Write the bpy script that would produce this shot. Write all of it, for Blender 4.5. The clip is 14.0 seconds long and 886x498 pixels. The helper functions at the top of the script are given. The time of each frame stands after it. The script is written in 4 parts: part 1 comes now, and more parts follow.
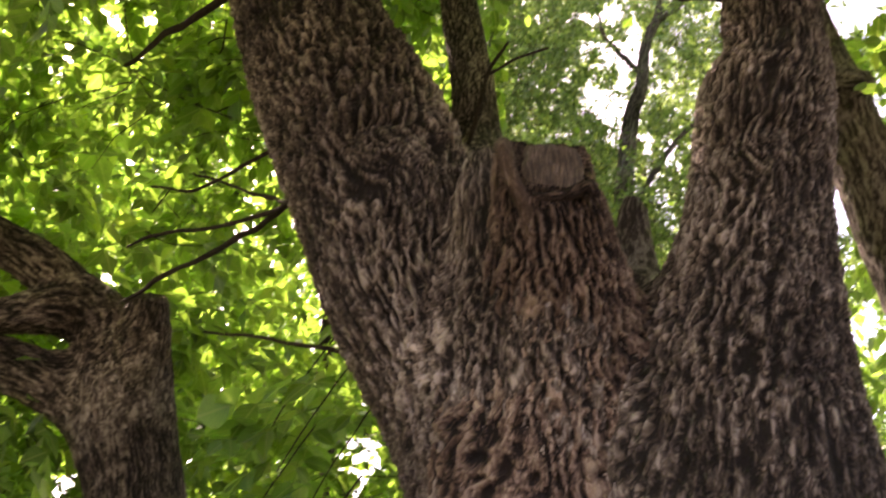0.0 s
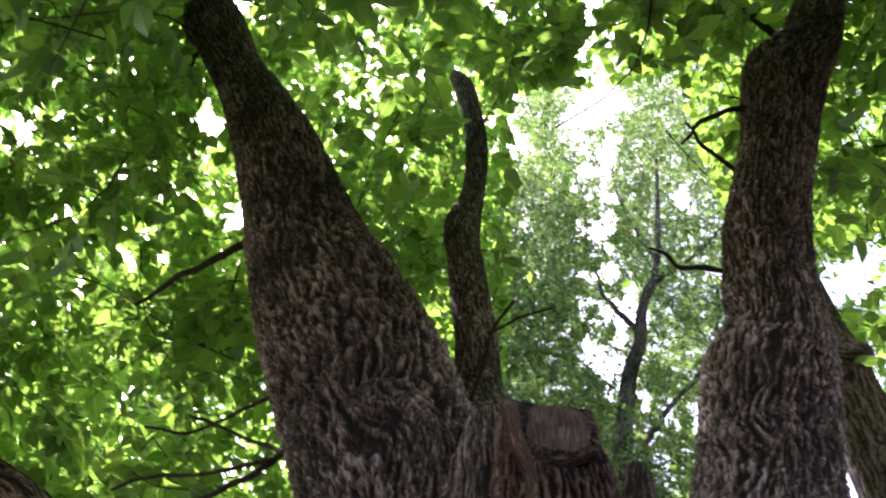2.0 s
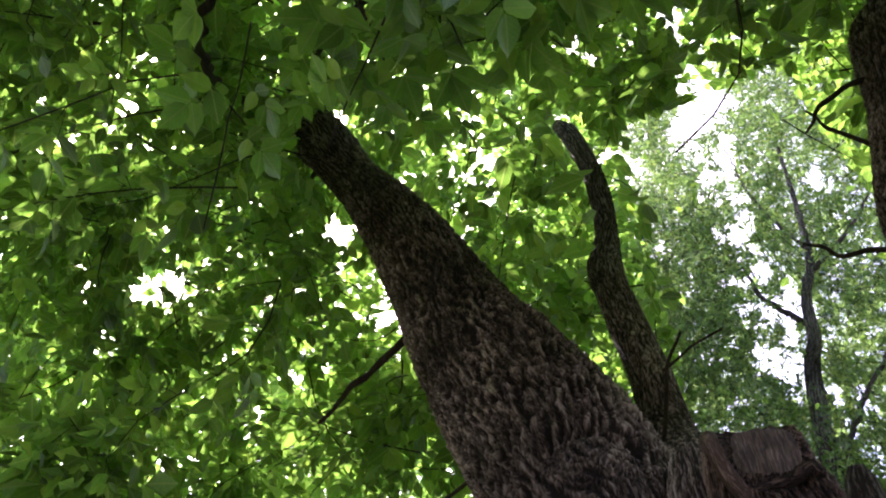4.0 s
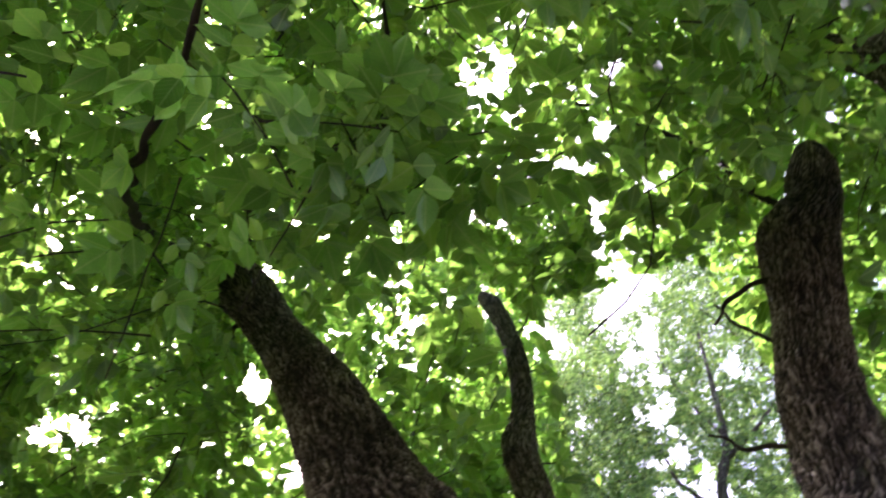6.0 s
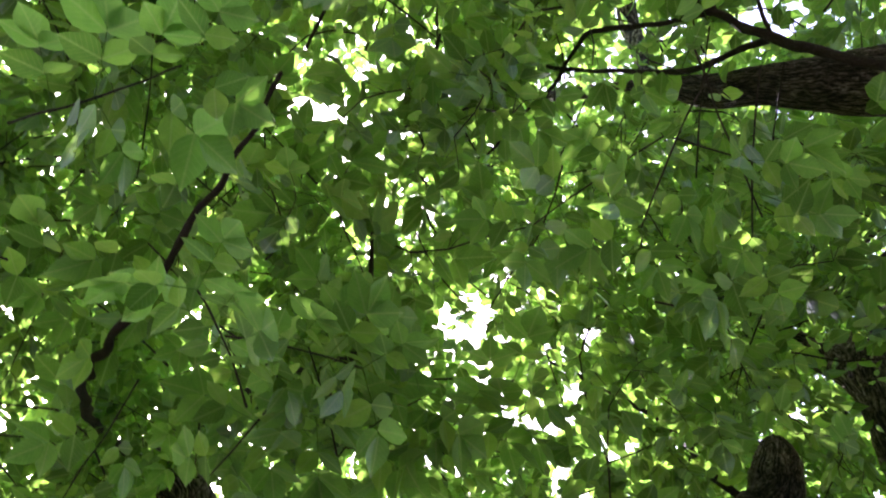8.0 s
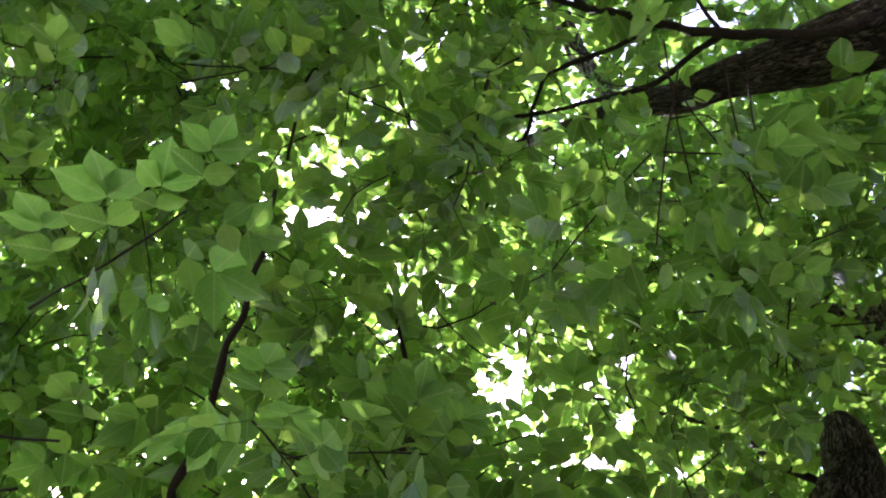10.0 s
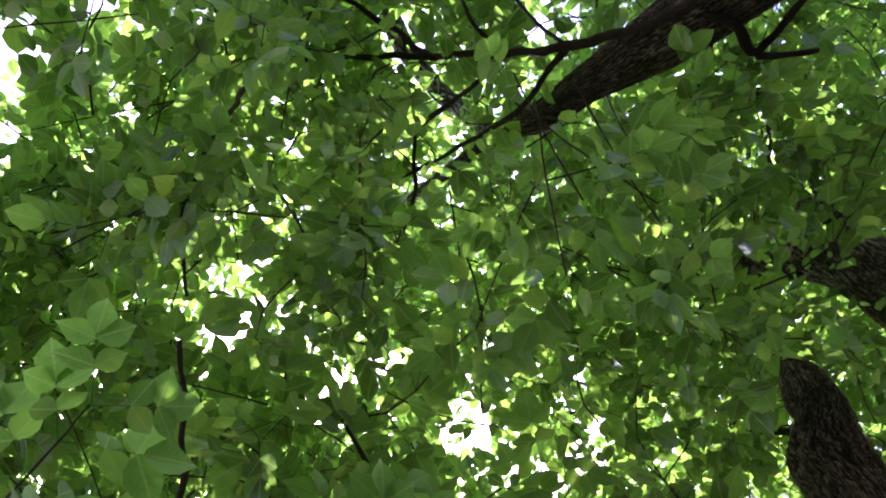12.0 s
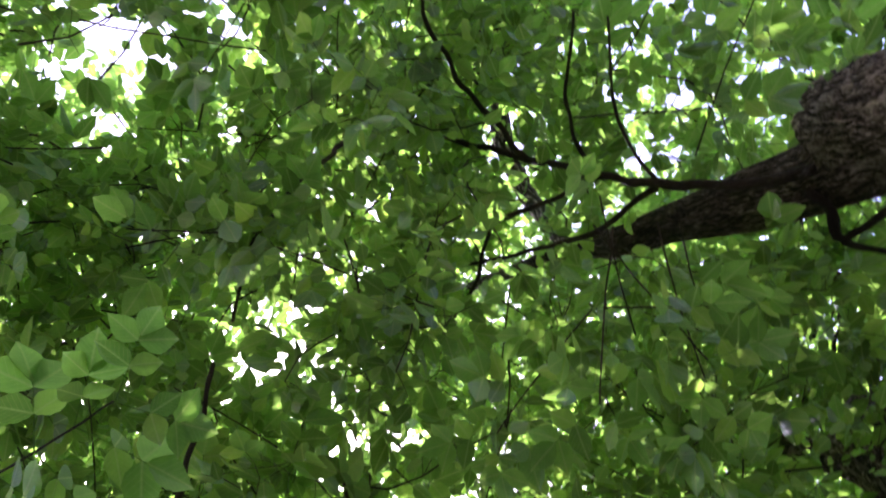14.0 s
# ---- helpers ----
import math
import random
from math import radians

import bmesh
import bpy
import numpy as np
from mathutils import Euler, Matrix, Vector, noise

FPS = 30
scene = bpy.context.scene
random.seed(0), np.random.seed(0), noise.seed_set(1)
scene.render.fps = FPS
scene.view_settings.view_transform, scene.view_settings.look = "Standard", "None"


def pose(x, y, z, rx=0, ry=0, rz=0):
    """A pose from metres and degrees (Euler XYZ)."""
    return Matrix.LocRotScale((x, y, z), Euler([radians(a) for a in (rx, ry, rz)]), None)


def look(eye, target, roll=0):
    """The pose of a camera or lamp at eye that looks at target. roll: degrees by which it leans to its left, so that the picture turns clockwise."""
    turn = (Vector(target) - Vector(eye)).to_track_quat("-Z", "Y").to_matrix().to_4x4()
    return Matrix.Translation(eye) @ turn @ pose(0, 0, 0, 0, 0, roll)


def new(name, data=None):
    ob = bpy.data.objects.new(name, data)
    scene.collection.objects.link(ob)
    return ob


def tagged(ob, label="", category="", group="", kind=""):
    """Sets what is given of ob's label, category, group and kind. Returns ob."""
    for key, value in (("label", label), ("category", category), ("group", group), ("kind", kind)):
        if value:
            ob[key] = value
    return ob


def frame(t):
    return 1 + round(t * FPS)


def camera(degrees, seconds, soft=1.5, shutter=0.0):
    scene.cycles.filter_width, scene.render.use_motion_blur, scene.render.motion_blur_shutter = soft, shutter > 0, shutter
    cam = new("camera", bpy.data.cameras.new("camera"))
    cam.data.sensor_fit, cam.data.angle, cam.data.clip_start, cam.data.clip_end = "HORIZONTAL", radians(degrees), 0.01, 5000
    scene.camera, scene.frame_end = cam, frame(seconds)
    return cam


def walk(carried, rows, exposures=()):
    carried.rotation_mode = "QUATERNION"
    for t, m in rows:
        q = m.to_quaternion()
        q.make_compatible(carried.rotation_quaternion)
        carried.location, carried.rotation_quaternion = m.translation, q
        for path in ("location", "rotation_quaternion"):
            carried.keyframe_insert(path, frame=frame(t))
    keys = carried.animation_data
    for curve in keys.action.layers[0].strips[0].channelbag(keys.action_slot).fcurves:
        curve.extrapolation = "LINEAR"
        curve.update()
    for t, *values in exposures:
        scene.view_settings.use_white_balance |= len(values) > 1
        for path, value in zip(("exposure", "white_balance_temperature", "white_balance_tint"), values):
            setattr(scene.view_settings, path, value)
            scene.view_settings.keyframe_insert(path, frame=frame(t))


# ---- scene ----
cam = camera(52.3, 14.0, soft=1.9, shutter=0.4)
# seconds, place in metres, turn in degrees
ROWS = [
    (0.0, -0.013, -0.001, 1.607, 123.00, -2.00, 0.00),
    (0.5, 0.015, 0.005, 1.612, 127.25, -1.69, -3.75),
    (1.0, 0.021, 0.013, 1.626, 131.63, -1.86, -4.83),
    (1.5, -0.005, -0.001, 1.624, 135.88, -3.01, -4.48),
    (2.0, -0.035, -0.011, 1.627, 138.59, -3.87, -1.95),
    (2.5, -0.052, -0.034, 1.621, 140.29, -3.52, 3.62),
    (3.0, -0.062, -0.033, 1.617, 140.62, -2.59, 8.98),
    (3.2, -0.063, -0.041, 1.616, 140.54, -2.29, 10.55),
    (5.3, -0.075, -0.077, 1.591, 147.48, -0.11, 16.65),
    (5.5, -0.062, -0.076, 1.587, 148.87, -0.00, 14.97),
    (6.0, -0.022, -0.090, 1.606, 151.75, 0.25, 8.57),
    (6.5, 0.017, -0.087, 1.607, 154.42, 0.41, 1.73),
    (7.0, 0.029, -0.082, 1.616, 158.37, -0.73, -2.60),
    (7.5, 0.021, -0.088, 1.617, 163.01, -1.61, -2.23),
    (8.0, 0.008, -0.108, 1.609, 166.73, -1.62, -0.02),
    (8.2, -0.001, -0.112, 1.610, 167.60, -1.55, 1.28),
    (10.3, -0.037, -0.134, 1.592, 171.26, 2.85, 18.31),
    (10.5, -0.035, -0.141, 1.590, 171.42, 4.01, 21.09),
    (11.0, -0.031, -0.156, 1.607, 172.40, 6.76, 27.96),
    (11.5, 0.012, -0.189, 1.612, 173.86, 7.90, 31.56),
    (12.0, 0.037, -0.186, 1.621, 174.87, 8.12, 31.34),
    (12.5, 0.051, -0.183, 1.615, 176.56, 7.09, 29.19),
    (13.0, 0.050, -0.185, 1.603, 176.84, 5.76, 25.89),
    (13.5, 0.044, -0.178, 1.612, 176.31, 4.51, 21.25),
    (14.0, 0.043, -0.195, 1.595, 178.81, 3.53, 16.08),
]
EXPOSURES = [(0.0, 3.0, 8000, 38), (0.5, 2.95, 6700, 37), (1.0, 2.92, 6100, 36), (1.5, 2.85, 6000, 36), (2.0, 2.7, 6000, 36), (2.5, 2.45, 5950, 36), (3.0, 2.15, 5950, 36), (5.5, 2.75, 5900, 38), (6.5, 2.75, 5850, 38), (8.0, 2.95, 5800, 40), (10.5, 2.9, 5700, 43), (14.0, 2.7, 5650, 44)]
walk(cam, [(t, pose(*p)) for t, *p in ROWS], EXPOSURES)

# ---- sky and sun ----
SUN_AZ, SUN_EL = -45.0, 60.0          # degrees: clockwise from +y, above the horizon
world = bpy.data.worlds.new("world")
scene.world = world
world.use_nodes = True
wn = world.node_tree.nodes
sky = wn.new("ShaderNodeTexSky")
sky.sky_type, sky.sun_disc = "NISHITA", False
sky.dust_density, sky.ozone_density = 5.0, 0.3
sky.sun_elevation, sky.sun_rotation = radians(SUN_EL), radians(SUN_AZ)
world.node_tree.links.new(sky.outputs[0], wn["Background"].inputs[0])
wn["Background"].inputs[1].default_value = 0.13
sun = new("sun", bpy.data.lights.new("sun", "SUN"))
sun.data.energy, sun.data.angle, sun.data.color = 2.9, radians(0.5), (1.0, 0.95, 0.86)
sa, se = radians(SUN_AZ), radians(SUN_EL)
sun_from = Vector((math.sin(sa) * math.cos(se), math.cos(sa) * math.cos(se), math.sin(se)))
sun.matrix_world = look(sun_from * 40, (0, 0, 0))


# ---- materials ----
def material(name):
    m = bpy.data.materials.new(name)
    m.use_nodes = True
    n = m.node_tree.nodes
    n.remove(n["Principled BSDF"])
    return m, n, m.node_tree.links.new, n["Material Output"]


def ramp(n, stops):
    r = n.new("ShaderNodeValToRGB")
    while len(r.color_ramp.elements) < len(stops):
        r.color_ramp.elements.new(0.5)
    for e, (p, c) in zip(r.color_ramp.elements, stops):
        e.position, e.color = p, (*c, 1)
    return r


def noise_node(n, link, coord, scale, detail=4, rough=0.6, stretch=None):
    t = n.new("ShaderNodeTexNoise")
    t.inputs["Scale"].default_value, t.inputs["Detail"].default_value, t.inputs["Roughness"].default_value = scale, detail, rough
    if stretch:
        mp = n.new("ShaderNodeMapping")
        mp.inputs["Scale"].default_value = stretch
        link(coord, mp.inputs[0])
        coord = mp.outputs[0]
    link(coord, t.inputs["Vector"])
    return t


def mix_rgb(n, link, fac, a, b, mode="MIX"):
    x = n.new("ShaderNodeMix")
    x.data_type, x.blend_type = "RGBA", mode
    for sock, v in ((x.inputs[0], fac), (x.inputs[6], a), (x.inputs[7], b)):
        if isinstance(v, (int, float)):
            sock.default_value = v
        elif isinstance(v, tuple):
            sock.default_value = (*v, 1)
        else:
            link(v, sock)
    return x.outputs[2]


def bark_material(name, deep, ridge, tip, lichen=0.25):
    """Furrowed bark: brown corky inside with furrow shade put into the colour, weathered grey on the ridges, pale
    lichen in patches.
    """
    m, n, link, out = material(name)
    uv, geo = n.new("ShaderNodeTexCoord").outputs["UV"], n.new("ShaderNodeTexCoord").outputs["Object"]
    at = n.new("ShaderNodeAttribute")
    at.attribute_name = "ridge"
    fine = noise_node(n, link, uv, 230, 5, 0.7, (0.3, 1, 1))
    # narrow broken ridges, wavering along the stem
    fold = noise_node(n, link, uv, 1.0, 2, 0.55, (32, 135, 1))
    fold.inputs["Distortion"].default_value = 0.9
    two = n.new("ShaderNodeMath")
    two.operation = "MULTIPLY_ADD"
    link(fold.outputs[0], two.inputs[0])
    two.inputs[1].default_value, two.inputs[2].default_value = 2.0, -1.0
    absolute = n.new("ShaderNodeMath")
    absolute.operation = "ABSOLUTE"
    link(two.outputs[0], absolute.inputs[0])
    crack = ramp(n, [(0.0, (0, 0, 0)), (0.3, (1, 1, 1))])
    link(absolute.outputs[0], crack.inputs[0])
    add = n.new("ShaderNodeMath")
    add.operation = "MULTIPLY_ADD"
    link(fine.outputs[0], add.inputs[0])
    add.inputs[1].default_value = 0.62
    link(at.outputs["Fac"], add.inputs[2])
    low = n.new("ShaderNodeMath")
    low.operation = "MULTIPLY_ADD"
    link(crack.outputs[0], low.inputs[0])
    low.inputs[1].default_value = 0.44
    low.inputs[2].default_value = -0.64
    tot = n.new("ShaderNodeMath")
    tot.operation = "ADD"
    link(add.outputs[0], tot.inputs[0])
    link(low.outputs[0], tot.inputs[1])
    # tone follows relief height and cracks; the deep end carries painted furrow shade
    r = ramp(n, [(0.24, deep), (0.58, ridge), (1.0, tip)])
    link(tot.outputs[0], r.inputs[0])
    patch = noise_node(n, link, geo, 3.2, 4, 0.6)
    pr = ramp(n, [(0.38, (0.36, 0.33, 0.31)), (0.6, (1.05, 1.03, 1.0))])
    link(patch.outputs[0], pr.inputs[0])
    c = mix_rgb(n, link, 0.8, r.outputs[0], pr.outputs[0], "MULTIPLY")
    lic = noise_node(n, link, geo, 26, 5, 0.7)
    lr = ramp(n, [(0.6, (0, 0, 0)), (0.72, (lichen, lichen, lichen))])
    link(lic.outputs[0], lr.inputs[0])
    c = mix_rgb(n, link, lr.outputs[0], c, (0.30, 0.30, 0.24))
    b = n.new("ShaderNodeBsdfPrincipled")
    link(c, b.inputs["Base Color"])
    b.inputs["Roughness"].default_value, b.inputs["Specular IOR Level"].default_value = 0.85, 0.25
    grain = noise_node(n, link, uv, 220, 5, 0.75, (0.4, 1, 1))
    bump = n.new("ShaderNodeBump")
    bump.inputs["Strength"].default_value, bump.inputs["Distance"].default_value = 0.9, 0.004
    link(grain.outputs[0], bump.inputs["Height"])
    bump2 = n.new("ShaderNodeBump")
    bump2.inputs["Strength"].default_value, bump2.inputs["Distance"].default_value = 0.9, 0.006
    link(crack.outputs[0], bump2.inputs["Height"])
    link(bump.outputs[0], bump2.inputs["Normal"])
    link(bump2.outputs[0], b.inputs["Normal"])
    link(b.outputs[0], out.inputs[0])
    return m


def leaf_material(name, top, light, gloss=0.35, vary=0.8):
    """A thin leaf: it throws back a dark green and lets a yellower green through; pale midrib and veins."""
    m, n, link, out = material(name)
    uv = n.new("ShaderNodeTexCoord").outputs["UV"]
    geo = n.new("ShaderNodeNewGeometry")
    sep = n.new("ShaderNodeSeparateXYZ")
    link(uv, sep.inputs[0])
    ab = n.new("ShaderNodeMath")
    ab.operation = "ABSOLUTE"
    link(sep.outputs[1], ab.inputs[0])
    rib = ramp(n, [(0.0, (0.5, 0.5, 0.5)), (0.035, (0, 0, 0))])
    link(ab.outputs[0], rib.inputs[0])
    # side veins run forward from the midrib
    v = n.new("ShaderNodeMath")
    v.operation = "SUBTRACT"
    link(sep.outputs[0], v.inputs[0])
    link(ab.outputs[0], v.inputs[1])
    w = n.new("ShaderNodeMath")
    w.operation = "MULTIPLY"
    link(v.outputs[0], w.inputs[0])
    w.inputs[1].default_value = 50
    si = n.new("ShaderNodeMath")
    si.operation = "SINE"
    link(w.outputs[0], si.inputs[0])
    vr = ramp(n, [(0.9, (0, 0, 0)), (1.0, (0.28, 0.28, 0.28))])
    link(si.outputs[0], vr.inputs[0])
    veins = mix_rgb(n, link, 1.0, rib.outputs[0], vr.outputs[0], "ADD")
    hue = ramp(n, [(0.0, tuple(x * (1 - vary * 0.75) for x in top)), (0.6, top), (1.0, (top[0] * 1.9, top[1] * 1.35, top[2]))])
    link(geo.outputs["Random Per Island"], hue.inputs[0])
    thr = ramp(n, [(0.0, tuple(x * (1 - vary * 0.6) for x in light)), (0.45, tuple(x * 0.85 for x in light)), (0.8, tuple(x * 1.08 for x in light)), (1.0, (light[0] * 1.35, light[1] * 1.15, light[2]))])
    link(geo.outputs["Random Per Island"], thr.inputs[0])
    blotch = noise_node(n, link, n.new("ShaderNodeTexCoord").outputs["Object"], 40, 3, 0.6)
    br = ramp(n, [(0.3, (0.75, 0.78, 0.8)), (0.7, (1.1, 1.08, 1.0))])
    link(blotch.outputs[0], br.inputs[0])
    col = mix_rgb(n, link, 0.7, hue.outputs[0], br.outputs[0], "MULTIPLY")
    col = mix_rgb(n, link, veins, col, (0.16, 0.20, 0.07))
    tcol = mix_rgb(n, link, 0.7, thr.outputs[0], br.outputs[0], "MULTIPLY")
    tcol = mix_rgb(n, link, veins, tcol, (0.30, 0.36, 0.10))
    d, t, g = n.new("ShaderNodeBsdfDiffuse"), n.new("ShaderNodeBsdfTranslucent"), n.new("ShaderNodeBsdfGlossy")
    link(col, d.inputs[0])
    link(tcol, t.inputs[0])
    g.inputs["Roughness"].default_value = gloss
    g.inputs[0].default_value = (0.9, 0.95, 1.0, 1)
    a = n.new("ShaderNodeAddShader")
    link(d.outputs[0], a.inputs[0])
    link(t.outputs[0], a.inputs[1])
    fr = n.new("ShaderNodeFresnel")
    fr.inputs[0].default_value = 1.4
    s = n.new("ShaderNodeMixShader")
    weak = n.new("ShaderNodeMath")
    weak.operation = "MULTIPLY"
    link(fr.outputs[0], weak.inputs[0])
    weak.inputs[1].default_value = 0.08
    link(weak.outputs[0], s.inputs[0])
    link(a.outputs[0], s.inputs[1])
    link(g.outputs[0], s.inputs[2])
    bump = n.new("ShaderNodeBump")
    bump.inputs["Strength"].default_value, bump.inputs["Distance"].default_value = 0.4, 0.002
    link(veins, bump.inputs["Height"])
    for sh in (d, t, g):
        link(bump.outputs[0], sh.inputs["Normal"])
    link(s.outputs[0], out.inputs[0])
    return m


def wood_material():
    """A sawn end gone grey, with saw streaks, stains and a warm rim."""
    m, n, link, out = material("cut_wood")
    uv = n.new("ShaderNodeTexCoord").outputs["UV"]
    st = noise_node(n, link, uv, 9, 6, 0.7, (2.2, 0.25, 1))
    big = noise_node(n, link, uv, 2.2, 3, 0.5)
    r = ramp(n, [(0.32, (0.02, 0.014, 0.011)), (0.5, (0.085, 0.06, 0.046)), (0.68, (0.26, 0.2, 0.155))])
    link(st.outputs[0], r.inputs[0])
    r2 = ramp(n, [(0.35, (0.45, 0.36, 0.32)), (0.65, (1.0, 0.95, 0.9))])
    link(big.outputs[0], r2.inputs[0])
    c = mix_rgb(n, link, 0.85, r.outputs[0], r2.outputs[0], "MULTIPLY")
    b = n.new("ShaderNodeBsdfPrincipled")
    link(c, b.inputs["Base Color"])
    b.inputs["Roughness"].default_value = 0.8
    bump = n.new("ShaderNodeBump")
    bump.inputs["Strength"].default_value, bump.inputs["Distance"].default_value = 0.8, 0.004
    link(st.outputs[0], bump.inputs["Height"])
    link(bump.outputs[0], b.inputs["Normal"])
    link(b.outputs[0], out.inputs[0])
    return m


def ground_material():
    m, n, link, out = material("leaf_litter_soil")
    co = n.new("ShaderNodeTexCoord").outputs["Object"]
    a, b2 = noise_node(n, link, co, 0.35, 5), noise_node(n, link, co, 18, 6, 0.7)
    r = ramp(n, [(0.3, (0.05, 0.07, 0.02)), (0.6, (0.12, 0.10, 0.06))])
    link(a.outputs[0], r.inputs[0])
    r2 = ramp(n, [(0.3, (0.5, 0.5, 0.5)), (0.7, (1.2, 1.15, 1.0))])
    link(b2.outputs[0], r2.inputs[0])
    c = mix_rgb(n, link, 1.0, r.outputs[0], r2.outputs[0], "MULTIPLY")
    b = n.new("ShaderNodeBsdfPrincipled")
    link(c, b.inputs["Base Color"])
    b.inputs["Roughness"].default_value = 0.95
    bump = n.new("ShaderNodeBump")
    bump.inputs["Strength"].default_value, bump.inputs["Distance"].default_value = 0.8, 0.03
    link(b2.outputs[0], bump.inputs["Height"])
    link(bump.outputs[0], b.inputs["Normal"])
    link(b.outputs[0], out.inputs[0])
    return m


# near-black deep tones here: dark cork plus the shade of the furrows
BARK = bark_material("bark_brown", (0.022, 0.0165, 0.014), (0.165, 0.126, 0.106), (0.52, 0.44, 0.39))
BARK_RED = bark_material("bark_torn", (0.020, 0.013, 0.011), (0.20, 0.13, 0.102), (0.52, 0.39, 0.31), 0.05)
BARK_PALE = bark_material("bark_pale", (0.07, 0.055, 0.05), (0.27, 0.225, 0.205), (0.48, 0.43, 0.40), 0.15)
TWIG = bark_material("twig_bark", (0.04, 0.028, 0.02), (0.07, 0.05, 0.038), (0.11, 0.085, 0.068), 0.1)
BARE_WOOD = bark_material("bare_wood", (0.16, 0.105, 0.08), (0.36, 0.25, 0.19), (0.5, 0.38, 0.30), 0.0)
WOOD = wood_material()
LEAF = leaf_material("leaf_green", (0.044, 0.085, 0.037), (0.195, 0.37, 0.042), 0.5)
LEAF_FAR = leaf_material("leaf_fine", (0.08, 0.115, 0.06), (0.13, 0.225, 0.05), 0.5)
SOIL = ground_material()


# ---- mesh tools ----
def mesh_object(name, verts, tris, mat, parent=None, uv=None, ridge=None, smooth=True):
    me = bpy.data.meshes.new(name)
    verts, tris = np.asarray(verts, np.float32), np.asarray(tris, np.int32)
    me.vertices.add(len(verts))
    me.vertices.foreach_set("co", verts.ravel())
    k = tris.shape[1]
    me.loops.add(tris.size)
    me.loops.foreach_set("vertex_index", tris.ravel())
    me.polygons.add(len(tris))
    me.polygons.foreach_set("loop_start", np.arange(0, tris.size, k, dtype=np.int32))
    me.polygons.foreach_set("use_smooth", np.full(len(tris), smooth, bool))
    if uv is not None:
        layer = me.uv_layers.new(name="UVMap")
        layer.data.foreach_set("uv", np.asarray(uv, np.float32)[tris.ravel()].ravel())
    if ridge is not None:
        at = me.attributes.new("ridge", "FLOAT", "POINT")
        at.data.foreach_set("value", np.asarray(ridge, np.float32).ravel())
    me.materials.append(mat)
    me.update(calc_edges=True)
    me.validate()
    ob = new(name, me)
    if parent:
        ob.parent = parent
        if not parent.parent:
            ob.matrix_parent_inverse = Matrix.Translation(parent.location).inverted()
    return ob


def unit(v):
    return v / np.maximum(np.linalg.norm(v, axis=-1, keepdims=True), 1e-9)


def curve(points, step):
    """Points (x, y, z, radius) joined by a smooth line, cut at even steps: places, radii, lengths."""
    p = np.array(points, float)
    p = np.vstack([2 * p[0] - p[1], p, 2 * p[-1] - p[-2]])
    out = []
    for i in range(1, len(p) - 2):
        t = np.linspace(0, 1, 24, endpoint=False)[:, None]
        a, b, c, d = p[i - 1], p[i], p[i + 1], p[i + 2]
        out.append(0.5 * (2 * b + (c - a) * t + (2 * a - 5 * b + 4 * c - d) * t ** 2 + (3 * b - a - 3 * c + d) * t ** 3))
    q = np.vstack(out + [p[-2:-1]])
    s = np.concatenate([[0], np.cumsum(np.linalg.norm(np.diff(q[:, :3], axis=0), axis=1))])
    k = np.linspace(0, s[-1], max(3, int(s[-1] / step) + 1))
    q = np.stack([np.interp(k, s, q[:, j]) for j in range(4)], 1)
    return q[:, :3], np.maximum(q[:, 3], 0.002), k


def frames_along(p):
    """Two side vectors for each place on a line, without twist."""
    t = unit(np.gradient(p, axis=0))
    a = np.cross(t[0], (0.0, -1.0, 0.0) if abs(t[0][1]) < 0.9 else (1.0, 0, 0))
    n = np.empty_like(p)
    for i in range(len(p)):
        a = a - t[i] * (a @ t[i])
        a /= np.linalg.norm(a)
        n[i] = a
    return n, np.cross(t, n)


def value_noise(u, v, seed, wrap=None):
    """Smooth noise of two numbers, 0 to 1; wrap: the whole number of cells after which v repeats."""
    g = np.random.RandomState(seed).rand(256, 256)
    iu, iv = np.floor(u).astype(int), np.floor(v).astype(int)
    fu, fv = u - iu, v - iv
    fu, fv = fu * fu * (3 - 2 * fu), fv * fv * (3 - 2 * fv)
    a, b = (iv % wrap, (iv + 1) % wrap) if wrap else (iv % 256, (iv + 1) % 256)
    x, y, a, b = iu % 256, (iu + 1) % 256, a % 256, b % 256
    return (g[x, a] * (1 - fu) + g[y, a] * fu) * (1 - fv) + (g[x, b] * (1 - fu) + g[y, b] * fu) * fv


